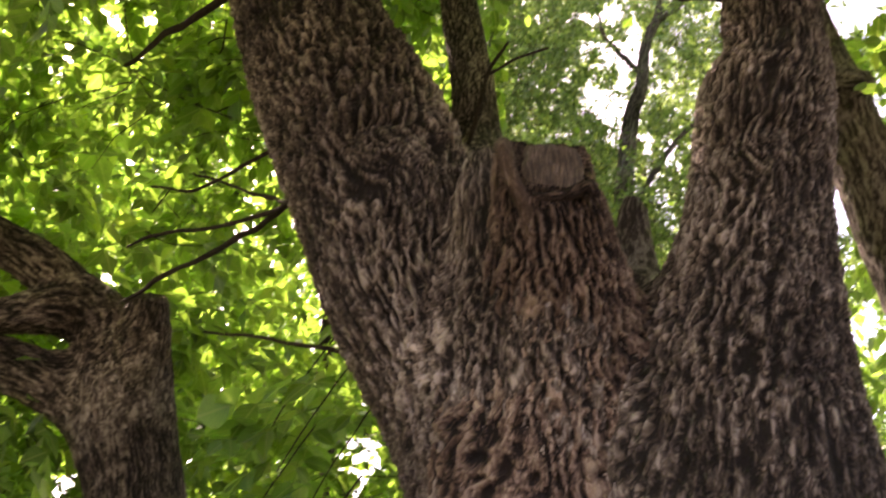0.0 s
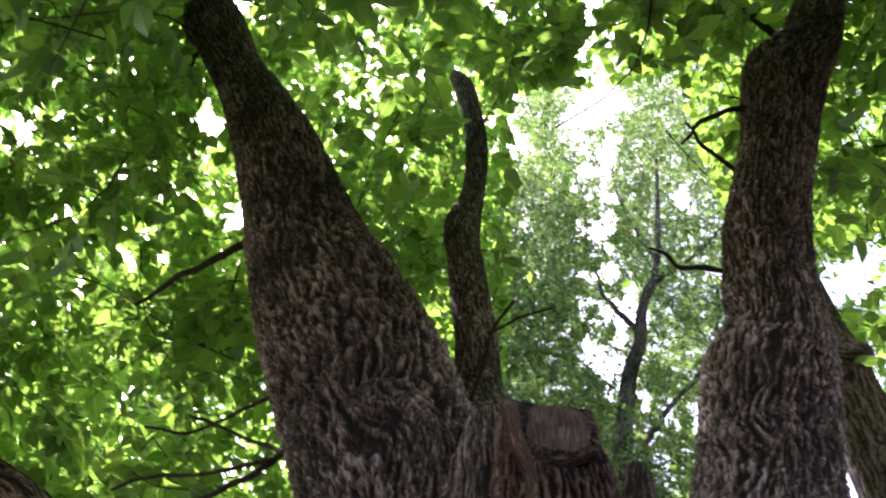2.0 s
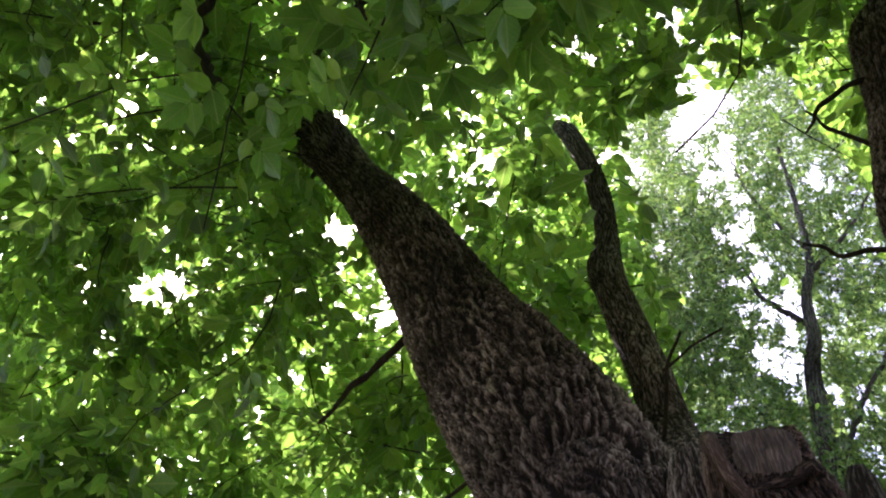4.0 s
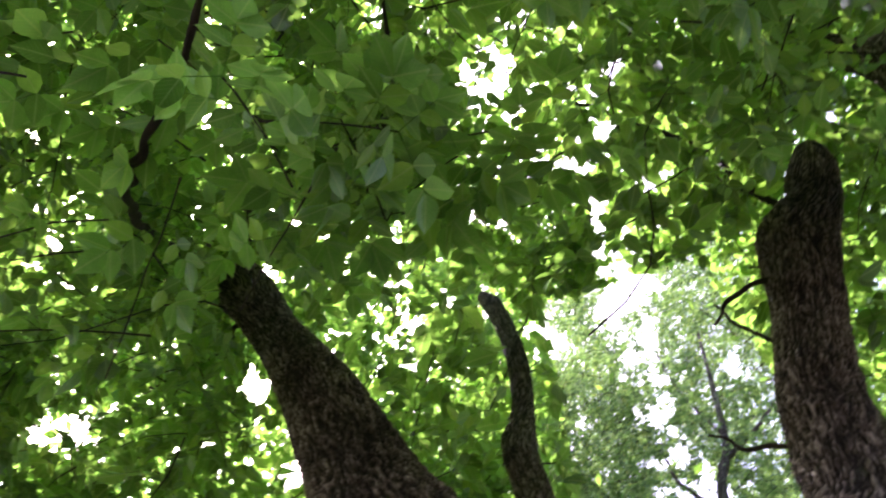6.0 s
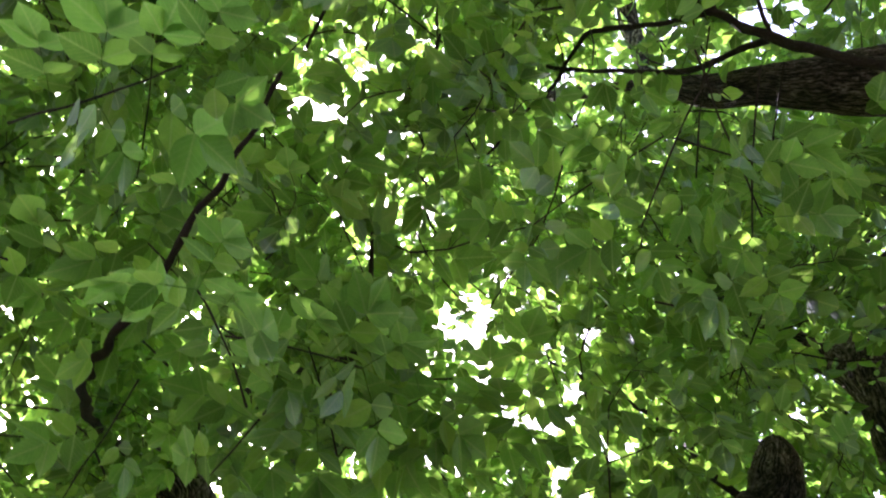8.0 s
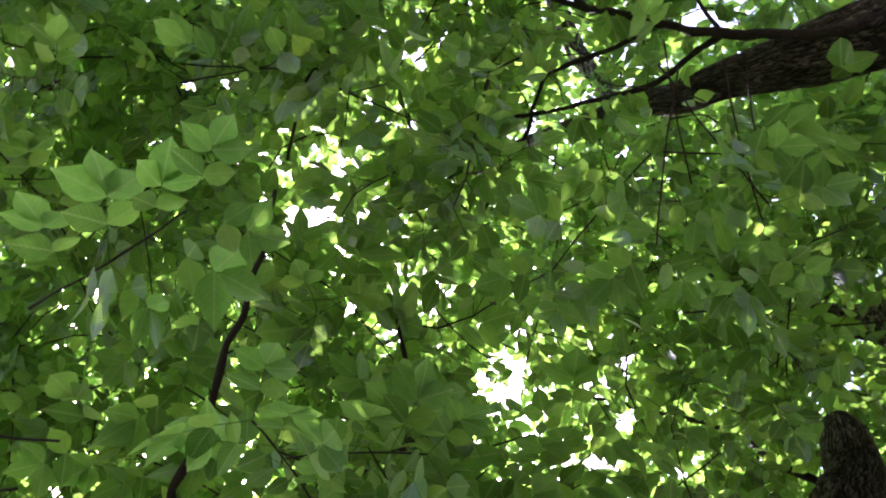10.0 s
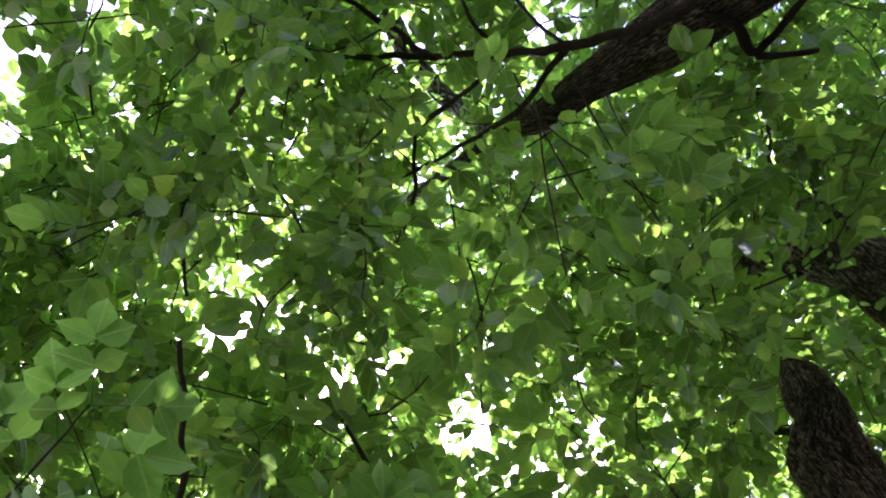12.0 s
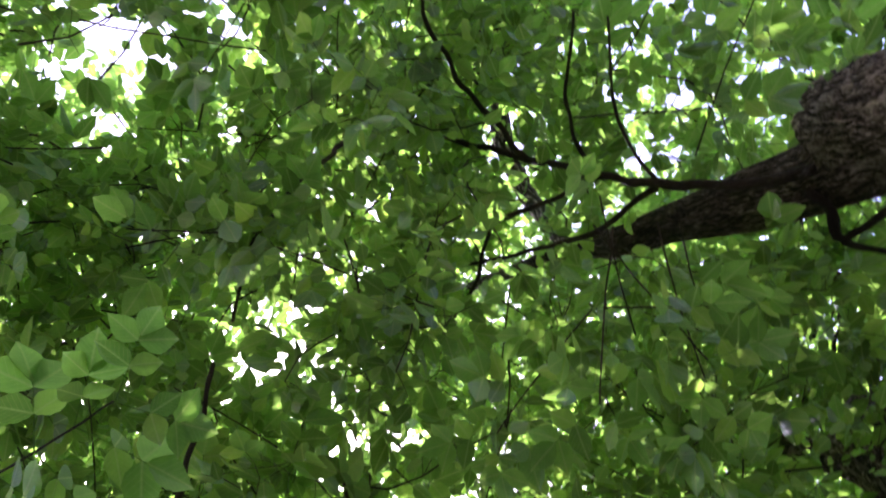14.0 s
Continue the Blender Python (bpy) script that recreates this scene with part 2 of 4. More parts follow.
def bark_relief(s, th, around, cell, seed):
    """Rope-like ridges that part and meet again round lens-shaped furrows: 0 in a furrow, 1 on a ridge."""
    v = th / (2 * math.pi) * around
    u = s / cell
    q = max(1, around // 4)
    h2 = max(1, around // 2)
    drift = 1.5 * (value_noise(u * 0.5, v * q / around, seed + 1, q) - 0.5)
    fray = 0.85 * (value_noise(u * 4.3, v, seed + 2, around) - 0.5) + 0.3 * (value_noise(u * 11, v * 2, seed + 8, around * 2) - 0.5)
    rope = np.zeros(u.shape)
    for k, way in ((0, 1.0), (40, -1.0)):
        swing = 2.2 * (value_noise(u * 1.15 + 9 * k, v * h2 / around, seed + 3 + k, h2) - 0.5)
        f = v + drift + way * swing + fray
        f = np.abs(2 * (f - np.floor(f)) - 1)
        tall = 0.8 + 0.26 * value_noise(u * 2.6 + 5 * k, v, seed + 4 + k, around)
        rope = np.maximum(rope, np.clip((1 - f) * 1.08, 0, 1) ** 1.15 * tall)
    broken = value_noise(u * 3.7 + 17, v * 2, seed + 5, around * 2)
    crumb = value_noise(u * 19 + 5, v * 5, seed + 6, around * 5)
    broad = value_noise(u * 0.35, v * q / around, seed + 7, q)
    h = rope * (0.70 + 0.42 * np.clip(broken * 1.6 - 0.3, 0, 1)) + 0.3 * (crumb - 0.5)
    return np.clip(h * (0.82 + 0.36 * broad), 0, 1.25)


def limb_distance(p, limb):
    """How far the points p lie outside a tapering limb (places, radii)."""
    a, r = limb
    best = np.full(len(p), 9.0)
    for i in range(len(a) - 1):
        d = a[i + 1] - a[i]
        t = np.clip((p - a[i]) @ d / max(d @ d, 1e-9), 0, 1)
        best = np.minimum(best, np.linalg.norm(p - a[i] - t[:, None] * d, axis=1) - (r[i] + (r[i + 1] - r[i]) * t))
    return best


def limb(name, points, parent, mat, others=(), fine=0.005, deep=0.010, plate=0.026, seed=1, blend=0.035, cut=None, lumps=0.03, label="", knots=(), domes=(), above=-9.0, top=None):
    """A trunk, limb or stub with furrowed bark, swelling smoothly into the limbs beside it. cut: a plane (place, normal) at which it was sawn off."""
    p, r, s = curve(points, 0.03)
    n, b = frames_along(p)
    th = np.linspace(0, 2 * math.pi, 64, endpoint=False)
    ring = np.cos(th)[None, :, None] * n[:, None] + np.sin(th)[None, :, None] * b[:, None]
    rad = np.repeat(r[:, None], 64, 1)
    if others:
        lo, hi = rad * 0.4, rad + 0.09
        for _ in range(5):
            q = (p[:, None] + ring * rad[..., None]).reshape(-1, 3)
            total = np.exp(-limb_distance(q, (p[::3], r[::3])) / blend)
            for o in others:
                total += np.exp(-np.clip(limb_distance(q, o), -0.3, 1) / blend)
            rad = np.clip(rad + 0.8 * blend * np.log(total).reshape(rad.shape), lo, hi)
    rad = rad * (1 + lumps * 2 * (value_noise(s[:, None] * 5 + 0 * th, 0 * s[:, None] + th / (2 * math.pi) * 5, seed + 9, 5) - 0.5))
    # finer sheet
    mean = float(np.mean(r))
    mid = len(p) // 2
    to = STAND - p[mid]
    front = math.atan2(to @ b[mid], to @ n[mid])
    thick = np.cumsum(1.0 / np.where(np.cos(np.linspace(0, 2 * math.pi, 721) - front) > -0.25, 1.0, 3.0)) - 1
    thick /= thick[-1]
    nt = max(24, int(2 * math.pi * mean / fine * 0.72))
    ang = np.interp(np.arange(nt) / nt, thick, np.linspace(0, 2 * math.pi, 721))
    dense = np.cumsum(np.where(p[:, 2] > above, 1.0 / (fine * 1.4), 25.0))
    ns = max(8, int(dense[-1] * (s[1] - s[0])))
    sf = np.interp(np.linspace(dense[0], dense[-1], ns), dense, s)
    k = np.clip(np.searchsorted(s, sf, side="right") - 1, 0, len(s) - 2)
    w = ((sf - s[k]) / (s[k + 1] - s[k]))[:, None]
    lerp = lambda a: a[k] * (1 - w) + a[k + 1] * w
    tf = ang / (2 * math.pi) * 64
    j = tf.astype(int)
    wj = (tf - j)[None]
    wj = wj * wj * (3 - 2 * wj)
    rr = rad[k] * (1 - w) + rad[k + 1] * w
    rr = rr[:, j % 64] * (1 - wj) + rr[:, (j + 1) % 64] * wj
    pf, nf, bf = lerp(p), lerp(n), lerp(b)
    out = np.cos(ang)[None, :, None] * nf[:, None] + np.sin(ang)[None, :, None] * bf[:, None]
    ss, aa = np.meshgrid(sf, ang, indexing="ij")
    around = max(8, int(2 * math.pi * mean / plate / 4) * 4)
    su, au, bulge = ss, aa, 0.0
    for kx, ky, kz, kr, kh in domes:
        # a swollen branch collar: the bark curls round it under a dark fold
        q = pf[:, None] + out * rr[..., None]
        d = np.linalg.norm(q - np.array((kx, ky, kz)), axis=-1)
        at = np.unravel_index(np.argmin(d), d.shape)
        ds, dt = ss - ss[at], ((aa - aa[at] + math.pi) % (2 * math.pi) - math.pi) * mean
        w2 = 0.8 * np.exp(-(d / (0.9 * kr)) ** 2)
        su = ss + ds * (np.cos(w2) - 1) - dt * np.sin(w2)
        au = aa + (ds * np.sin(w2) + dt * (np.cos(w2) - 1)) / mean
        fold = np.clip(ds / kr + 0.35, 0, 1)
        bulge = bulge + kh * np.exp(-(d / kr) ** 2) - 0.75 * kh * fold * np.exp(-((d - 1.15 * kr) / (0.2 * kr)) ** 2)
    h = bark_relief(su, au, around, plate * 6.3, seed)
    rr = rr + bulge
    fade = np.clip(rr / max(mean, 1e-3), 0.35, 1.2)
    q = pf[:, None] + out * (rr + (h - 0.6) * 0.95 * deep * fade)[..., None]
    for kx, ky, kz, kr, kh in knots:
        # a healed branch scar: a swollen ring with a hollow inside
        d = np.linalg.norm(q - np.array((kx, ky, kz)), axis=-1)
        d = d * (1 + 0.35 * (value_noise(ss * 12, aa * 4, seed + 30) - 0.5))
        q = q + out * (kh * np.exp(-((d - kr) / (0.3 * kr)) ** 2) - 0.7 * kh * np.exp(-(d / (0.55 * kr)) ** 2))[..., None]
    if cut:
        c0, cn = np.array(cut[0]), np.array(Vector(cut[1]).normalized())
        ax = unit(p[-1] - p[-4])
        over = (q - c0) @ cn
        over = np.maximum(over + 0.006 * (value_noise(ss * 90, aa * 6, seed + 20) - 0.5), 0)
        q = q - ax * (over / (ax @ cn))[..., None]
    if top:
        # a level saw cut
        q[..., 2] = np.minimum(q[..., 2], top + 0.016 * (value_noise(q[..., 0] * 70 + 50, q[..., 1] * 40 + 50, seed + 21) - 0.5))
    # round end
    tip = pf[-1] + (pf[-1] - pf[-2]) * 0.2
    if cut:
        tip = tip - ax * (max(0.0, (tip - c0) @ cn) / (ax @ cn))
    if top:
        tip[2] = min(tip[2], top)
    verts = np.vstack([q.reshape(-1, 3), tip[None]])
    i, jj = np.meshgrid(np.arange(ns - 1), np.arange(nt), indexing="ij")
    a, a2 = i * nt + jj, i * nt + (jj + 1) % nt
    quads = np.stack([a, a2, a2 + nt, a + nt], -1).reshape(-1, 4)
    last = (ns - 1) * nt
    cap = np.stack([last + np.arange(nt), last + (np.arange(nt) + 1) % nt, np.full(nt, len(verts) - 1), np.full(nt, len(verts) - 1)], 1)
    tris = np.vstack([quads[:, [0, 1, 2]], quads[:, [0, 2, 3]], cap[:, :3]])
    uv = np.stack([np.append(ss.ravel(), s[-1]), np.append((aa * mean).ravel(), 0)], 1)
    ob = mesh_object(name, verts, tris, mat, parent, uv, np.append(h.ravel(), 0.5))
    return tagged(ob, label)


def branch(name, points, r0, r1, parent, mat=None, seed=0, label=""):
    """A thin branch through the points, with small kinks and knots."""
    pts = [(*q, r0 + (r1 - r0) * i / (len(points) - 1)) for i, q in enumerate(points)]
    p, r, s = curve(pts, 0.02)
    rs = np.random.RandomState(seed + 50)
    p = p + np.stack([value_noise(s * 14, s * 0 + i * 7.3, seed + i) - 0.5 for i in range(3)], 1) * min(0.02, 2.2 * r0)
    r = r * (1 + 0.35 * (value_noise(s * 30, s * 0, seed + 5) - 0.4))
    n, b = frames_along(p)
    th = np.arange(8) / 8 * 2 * math.pi
    q = p[:, None] + (np.cos(th)[None, :, None] * n[:, None] + np.sin(th)[None, :, None] * b[:, None]) * r[:, None, None]
    verts = np.vstack([q.reshape(-1, 3), p[:1], p[-1:] + unit(p[-1:] - p[-2:-1]) * r[-1]])
    i, j = np.meshgrid(np.arange(len(p) - 1), np.arange(8), indexing="ij")
    a, a2 = i * 8 + j, i * 8 + (j + 1) % 8
    quads = np.stack([a, a2, a2 + 8, a + 8], -1).reshape(-1, 4)
    k, e = np.arange(8), (len(p) - 1) * 8
    caps = np.vstack([np.stack([(k + 1) % 8, k, np.full(8, len(p) * 8)], 1), np.stack([e + k, e + (k + 1) % 8, np.full(8, len(p) * 8 + 1)], 1)])
    tris = np.vstack([quads[:, [0, 1, 2]], quads[:, [0, 2, 3]], caps])
    uv = np.vstack([np.stack([np.repeat(s, 8), np.tile(th * r0, len(p))], 1), [[0, 0], [s[-1], 0]]])
    return tagged(mesh_object(name, verts, tris, mat or TWIG, parent, uv, np.full(len(verts), 0.5)), label)


# ---- leaves ----
def leaflet_shape(rows):
    """One leaflet of length 1 along x: (along, half width) rows between base and tip, folded on the midrib and curled."""
    v, uv, f = [(0, 0, 0)], [(0, 0)], []
    for x, w in rows:
        z = -0.10 * x * x
        v += [(x, w, z + 0.22 * w), (x, 0, z), (x, -w, z + 0.22 * w)]
        uv += [(x, w), (x, 0), (x, -w)]
    v.append((1, 0, -0.13))
    uv.append((1, 0))
    f += [(0, 2, 1), (0, 3, 2)]
    for i in range(len(rows) - 1):
        a = 1 + 3 * i
        f += [(a, a + 1, a + 4), (a, a + 4, a + 3), (a + 1, a + 2, a + 5), (a + 1, a + 5, a + 4)]
    a, t = 1 + 3 * (len(rows) - 1), len(v) - 1
    f += [(a, a + 1, t), (a + 1, a + 2, t)]
    return np.array(v, float), np.array(uv, float), np.array(f)


SHAPE_NEAR = leaflet_shape([(0.06, 0.12), (0.2, 0.26), (0.4, 0.315), (0.6, 0.26), (0.79, 0.13), (0.9, 0.045)])
SHAPE_MID = leaflet_shape([(0.24, 0.26), (0.62, 0.25)])
SHAPE_OVAL = leaflet_shape([(0.14, 0.19), (0.42, 0.31), (0.74, 0.19)])
SHAPE_FAR = leaflet_shape([(0.42, 0.31)])
SHAPE_FINE = (np.array([(0, 0, 0), (0.45, 0.24, 0.04), (1, 0, -0.1), (0.45, -0.24, 0.04)], float), np.array([(0, 0.1), (0.45, 0.24), (1, 0.1), (0.45, 0.24)], float), np.array([(0, 2, 1), (0, 3, 2)]))


def place_leaflets(base, along, face, size, shape):
    """Leaflets at the bases, pointing along, facing face, as one array of corners, map and triangles."""
    sv, suv, sf = shape
    x = unit(along)
    z = unit(face - x * np.sum(face * x, 1, keepdims=True))
    y = np.cross(z, x)
    v = base[:, None] + size[:, None, None] * (sv[None, :, 0:1] * x[:, None] + sv[None, :, 1:2] * y[:, None] + sv[None, :, 2:3] * z[:, None])
    n = len(base)
    f = (sf[None] + (np.arange(n) * len(sv))[:, None, None]).reshape(-1, 3)
    return v.reshape(-1, 3), np.tile(suv, (n, 1)), f


def tubes(lines, radius):
    """Three-sided stalks along many lines (n, k, 3): corners and triangles."""
    n, k, _ = lines.shape
    t = unit(np.gradient(lines, axis=1))
    a = unit(np.cross(t, np.array([0.31, 0.22, 0.93])))
    b = np.cross(t, a)
    r = (radius[:, None] * np.linspace(1, 0.45, k)[None])[..., None]
    v = np.stack([lines + r * (math.cos(c) * a + math.sin(c) * b) for c in (0, 2.09, 4.19)], 2).reshape(-1, 3)
    i, j, m = np.meshgrid(np.arange(n), np.arange(k - 1), np.arange(3), indexing="ij")
    p0, p1 = (i * k + j) * 3 + m, (i * k + j) * 3 + (m + 1) % 3
    f = np.concatenate([np.stack([p0, p1, p1 + 3], -1).reshape(-1, 3), np.stack([p0, p1 + 3, p0 + 3], -1).reshape(-1, 3)])
    return v, f


STAND = np.array((0.0, -0.08, 1.61))       # where one stands under the trees
# openings in the leaf roof: bearing and height in degrees from the standing place, half width in degrees
ROOF_GAPS = [(-146.4, 69.3, 1.95), (-163.0, 72.4, 1.1), (111.9, 66.6, 1.5), (102.8, 69.3, 1.4), (93.0, 71.5, 1.6), (80.8, 56.4, 1.4), (-112.0, 74.4, 0.8), (-131.0, 71.5, 0.9), (-112.0, 76.9, 1.1), (-168.5, 85.5, 0.9), (-67.5, 80.2, 1.0),
             (1.3, 72.0, 1.5), (11.8, 66.0, 1.6), (12.2, 62.0, 1.2), (22.7, 69.7, 0.9), (20.4, 63.5, 1.2), (42.9, 59.7, 0.8), (38.2, 60.8, 0.6), (18.8, 60.6, 0.7)]
SIDE_GAPS = [(11.8, 56.9, 2.1), (12.2, 60.0, 1.3), (12.8, 53.4, 1.2), (3.5, 55.5, 1.3), (20.8, 51.1, 1.3), (13.1, 50.3, 1.4), (13.0, 47.3, 1.5), (12.9, 44.3, 1.5), (12.9, 41.5, 1.3), (-42.2, 44.8, 1.3), (-27.0, 50.7, 1.2), (14.3, 38.5, 0.9), (17.5, 37.8, 1.0),
             (31.7, 43.9, 1.9), (30.8, 34.2, 1.3), (26.9, 31.8, 1.5), (26.4, 25.4, 1.4), (-23.9, 27.9, 0.6), (-6.1, 19.0, 1.2), (-23.3, 16.5, 1.1), (-9.7, 29.1, 0.6)]
GAPS = ROOF_GAPS + SIDE_GAPS
GAP_WAYS = np.array([(math.sin(radians(a)) * math.cos(radians(e)), math.cos(radians(a)) * math.cos(radians(e)), math.sin(radians(e))) for a, e, _ in GAPS])
THIN_WAY = np.array((0.037, 0.356, 0.934))
THIN_WEST = np.array((-0.10, 0.05, 0.994))
GAP_HALF = np.radians([g[2] for g in GAPS])
BARE = []                                    # limbs that no leaf hides: places, radii, share of leaves kept before them


def kept(p, rs, near=1.7, reach=20.0):
    """Which leaves stand: none in the openings of the roof, few between the standing place and the bare limbs."""
    v = p - STAND
    d = np.linalg.norm(v, axis=1)
    w = v / d[:, None]
    ok = d > near
    wob = w * 38
    ragged = unit(w + np.stack([0.04 * (value_noise(wob[:, i] + 50, wob[:, (i + 1) % 3] + 50, 900 + i) - 0.5) + 0.03 * (value_noise(wob[:, i] * 3 + 150, wob[:, (i + 1) % 3] * 3 + 150, 910 + i) - 0.5) for i in range(3)], 1))
    wide = GAP_HALF[None] * rs.uniform(0.7, 1.25, size=(len(p), 1))
    ok &= ~(((ragged @ GAP_WAYS.T) > np.cos(wide)).any(1) & (rs.rand(len(p)) < 0.95))
    # a clearing towards the far tree
    bearing, height = np.degrees(np.arctan2(w[:, 0], w[:, 1])), np.degrees(np.arcsin(w[:, 2]))
    clear = (bearing > 3) & (bearing < 27 - 0.2 * (height - 30)) & (height > 29) & (height < 58) & (d < reach)
    ok &= ~(clear & (rs.rand(len(p)) < 0.995))
    # the roof is thin over one place
    thin = np.where(w @ THIN_WEST > math.cos(radians(6.0)), 0.5, np.where(w @ THIN_WAY > math.cos(radians(7.5)), 0.4, 0.0))
    ok &= ~((d > 2.4) & (rs.rand(len(p)) < thin))
    for a, r, share in BARE:
        free = rs.rand(len(p)) > share
        for i in range(0, len(a)):
            u = a[i] - STAND
            du = np.linalg.norm(u)
            c = w @ (u / du)
            free_here = free & (d < du + 0.1) & (c > math.cos((r[i] + 0.05) / du))
            ok &= ~free_here
    return ok


def sprays(start, way, length, leaf, rs, nodes=7, near=1.7, shape=SHAPE_MID, droop=0.35, reach=20.0):
    """Twigs with paired compound leaves of five leaflets; arrays of twigs, leaf stalks and leaflets."""
    n = len(start)
    t = np.linspace(0, 1, nodes)[None, :, None]
    side = unit(np.cross(way, rs.normal(size=(n, 3))))
    line = start[:, None] + length[:, None, None] * (way[:, None] * t + side[:, None] * (0.12 * np.sin(t * 5)) - np.array([0, 0, 1.0]) * droop * t * t)
    tang = unit(np.gradient(line, axis=1))
    out_leaf, stalks = [], []
    for s in (-1, 1):
        a = rs.uniform(0, math.pi, size=(n, 1)) + np.arange(nodes)[None] * 1.57
        e1 = unit(np.cross(tang, rs.normal(size=(n, 1, 3)) * 0.3 + np.array([0, 0, 1.0])))
        e2 = np.cross(tang, e1)
        d = unit(tang * 0.55 + s * (np.cos(a)[..., None] * e1 + 0.6 * np.sin(a)[..., None] * e2) + rs.normal(size=(n, nodes, 3)) * 0.22 - np.array([0, 0, 0.25]))
        base = line[:, 1:].reshape(-1, 3)
        d = d[:, 1:].reshape(-1, 3)
        sz = (leaf * rs.uniform(0.65, 1.25, size=len(base)))
        sz = sz * np.repeat(np.tile(np.linspace(1.1, 0.75, nodes - 1), n), 1)
        up = unit(np.array([0, 0, 1.0]) + rs.normal(size=(len(base), 3)) * 0.55)
        y = unit(np.cross(up, d))
        rachis = sz * 1.35
        end = base + d * rachis[:, None] - np.array([0, 0, 1.0]) * (0.18 * rachis)[:, None]
        stalks.append(np.stack([base, (base + end) / 2 + np.array([0, 0, 0.02]), end], 1))
        for at, turn, big in ((1.0, 0, 1.05), (0.94, 1, 0.9), (0.94, -1, 0.9), (0.55, 1, 0.82), (0.55, -1, 0.82)):
            m = rs.rand(len(base)) < 0.94
            b = (base + (end - base) * at)[m]
            w = unit(d * (1.0 if turn == 0 else 0.55) + y * turn * 0.85 - np.array([0, 0, 0.22]) + rs.normal(size=d.shape) * 0.16)[m]
            fc = unit(up + rs.normal(size=d.shape) * 0.35)[m]
            out_leaf.append((b, w, fc, (sz * big)[m] * rs.uniform(0.8, 1.15, size=m.sum())))
    b, w, f, z = (np.concatenate([o[i] for o in out_leaf]) for i in range(4))
    ok = kept(b + w * z[:, None] * 0.5, rs, near, reach)
    st = np.concatenate(stalks)
    st = st[kept(st[:, 2], rs, near, reach)]
    tw = line[kept(line[:, nodes // 2], rs, near, reach) & kept(line[:, -1], rs, near, reach)]
    return tw, st, (b[ok], w[ok], f[ok], z[ok])


def in_ellipsoid(n, centre, radii, rs, hollow=0.0):
    v = unit(rs.normal(size=(n, 3))) * (hollow + (1 - hollow) * rs.rand(n, 1) ** 0.4)
    return np.array(centre) + v * np.array(radii)


def crown(parent, centre, radii, twigs, leaf, seed, mat, shape=SHAPE_MID, twig_len=0.6, near=1.7, hollow=0.0, low=2.4, nodes=7, twig_r=0.004):
    """The leaves of a crown and the twigs that carry them, one mesh each."""
    rs = np.random.RandomState(seed)
    start = in_ellipsoid(twigs, centre, radii, rs, hollow)
    start = start[start[:, 2] > low]
    n = len(start)
    way = unit((start - np.array(centre)) * np.array([1, 1, 0.4]) + rs.normal(size=(n, 3)) * np.linalg.norm(radii) * 0.28)
    tw, st, lf = sprays(start, way, twig_len * rs.uniform(0.6, 1.3, n), leaf, rs, nodes, near, shape, reach=4.5 if mat is LEAF_FAR else 20.0)
    # the nearer the leaf, the rounder its outline
    d = np.linalg.norm(lf[0] - STAND, axis=1)
    bands = ((d < 3.0, SHAPE_OVAL), ((d >= 3.0) & (d < 4.3), SHAPE_MID), (d >= 4.3, SHAPE_FAR)) if shape is SHAPE_MID else ((d > 0, shape),)
    v, uv, f = np.zeros((0, 3)), np.zeros((0, 2)), np.zeros((0, 3), int)
    for m, form in bands:
        v1, uv1, f1 = place_leaflets(*(q[m] for q in lf), form)
        v, uv, f = np.vstack([v, v1]), np.vstack([uv, uv1]), np.vstack([f, f1 + len(v)])
    ob = mesh_object("crown", v, f, mat, parent, uv)
    tagged(ob, kind="stuff")
    va, fa = tubes(tw, np.full(len(tw), twig_r))
    if shape is SHAPE_MID:
        st = st[np.linalg.norm(st[:, 0] - STAND, axis=1) < 3.4]
        vb, fb = tubes(st, np.full(len(st), 0.0013))
        fa, va = np.vstack([fa, fb + len(va)]), np.vstack([va, vb])
    tg = mesh_object("twig", va, fa, TWIG, parent, np.stack([va[:, 2], va[:, 0]], 1), np.full(len(va), 0.5))
    tagged(tg, kind="stuff")
    return ob


def thing(name, label, category, at=(0, 0, 0), group=""):
    ob = new(name)
    ob.location = at
    return tagged(ob, label, category, group)


def lines_of(points, step=0.08):
    p, r, _ = curve(points, step)
    return p, r


# ---- ground ----
def build_ground():
    k = np.concatenate([-np.geomspace(600, 1, 28), np.linspace(-0.9, 0.9, 7), np.geomspace(1, 600, 28)])
    x, y = np.meshgrid(k, k, indexing="ij")
    r = np.hypot(x, y)
    z = -0.02 + 0.05 * (value_noise(x * 0.8 + 60, y * 0.8 + 60, 5) - 0.5) * np.clip(r / 3, 0, 1)
    n = len(k)
    i, j = np.meshgrid(np.arange(n - 1), np.arange(n - 1), indexing="ij")
    a = i * n + j
    q = np.stack([a, a + n, a + n + 1, a + 1], -1).reshape(-1, 4)
    ob = mesh_object("ground", np.stack([x, y, z], -1).reshape(-1, 3), q, SOIL)
    tagged(ob, "bare brown soil and patchy grass under trees", "ground", kind="structure")


build_ground()

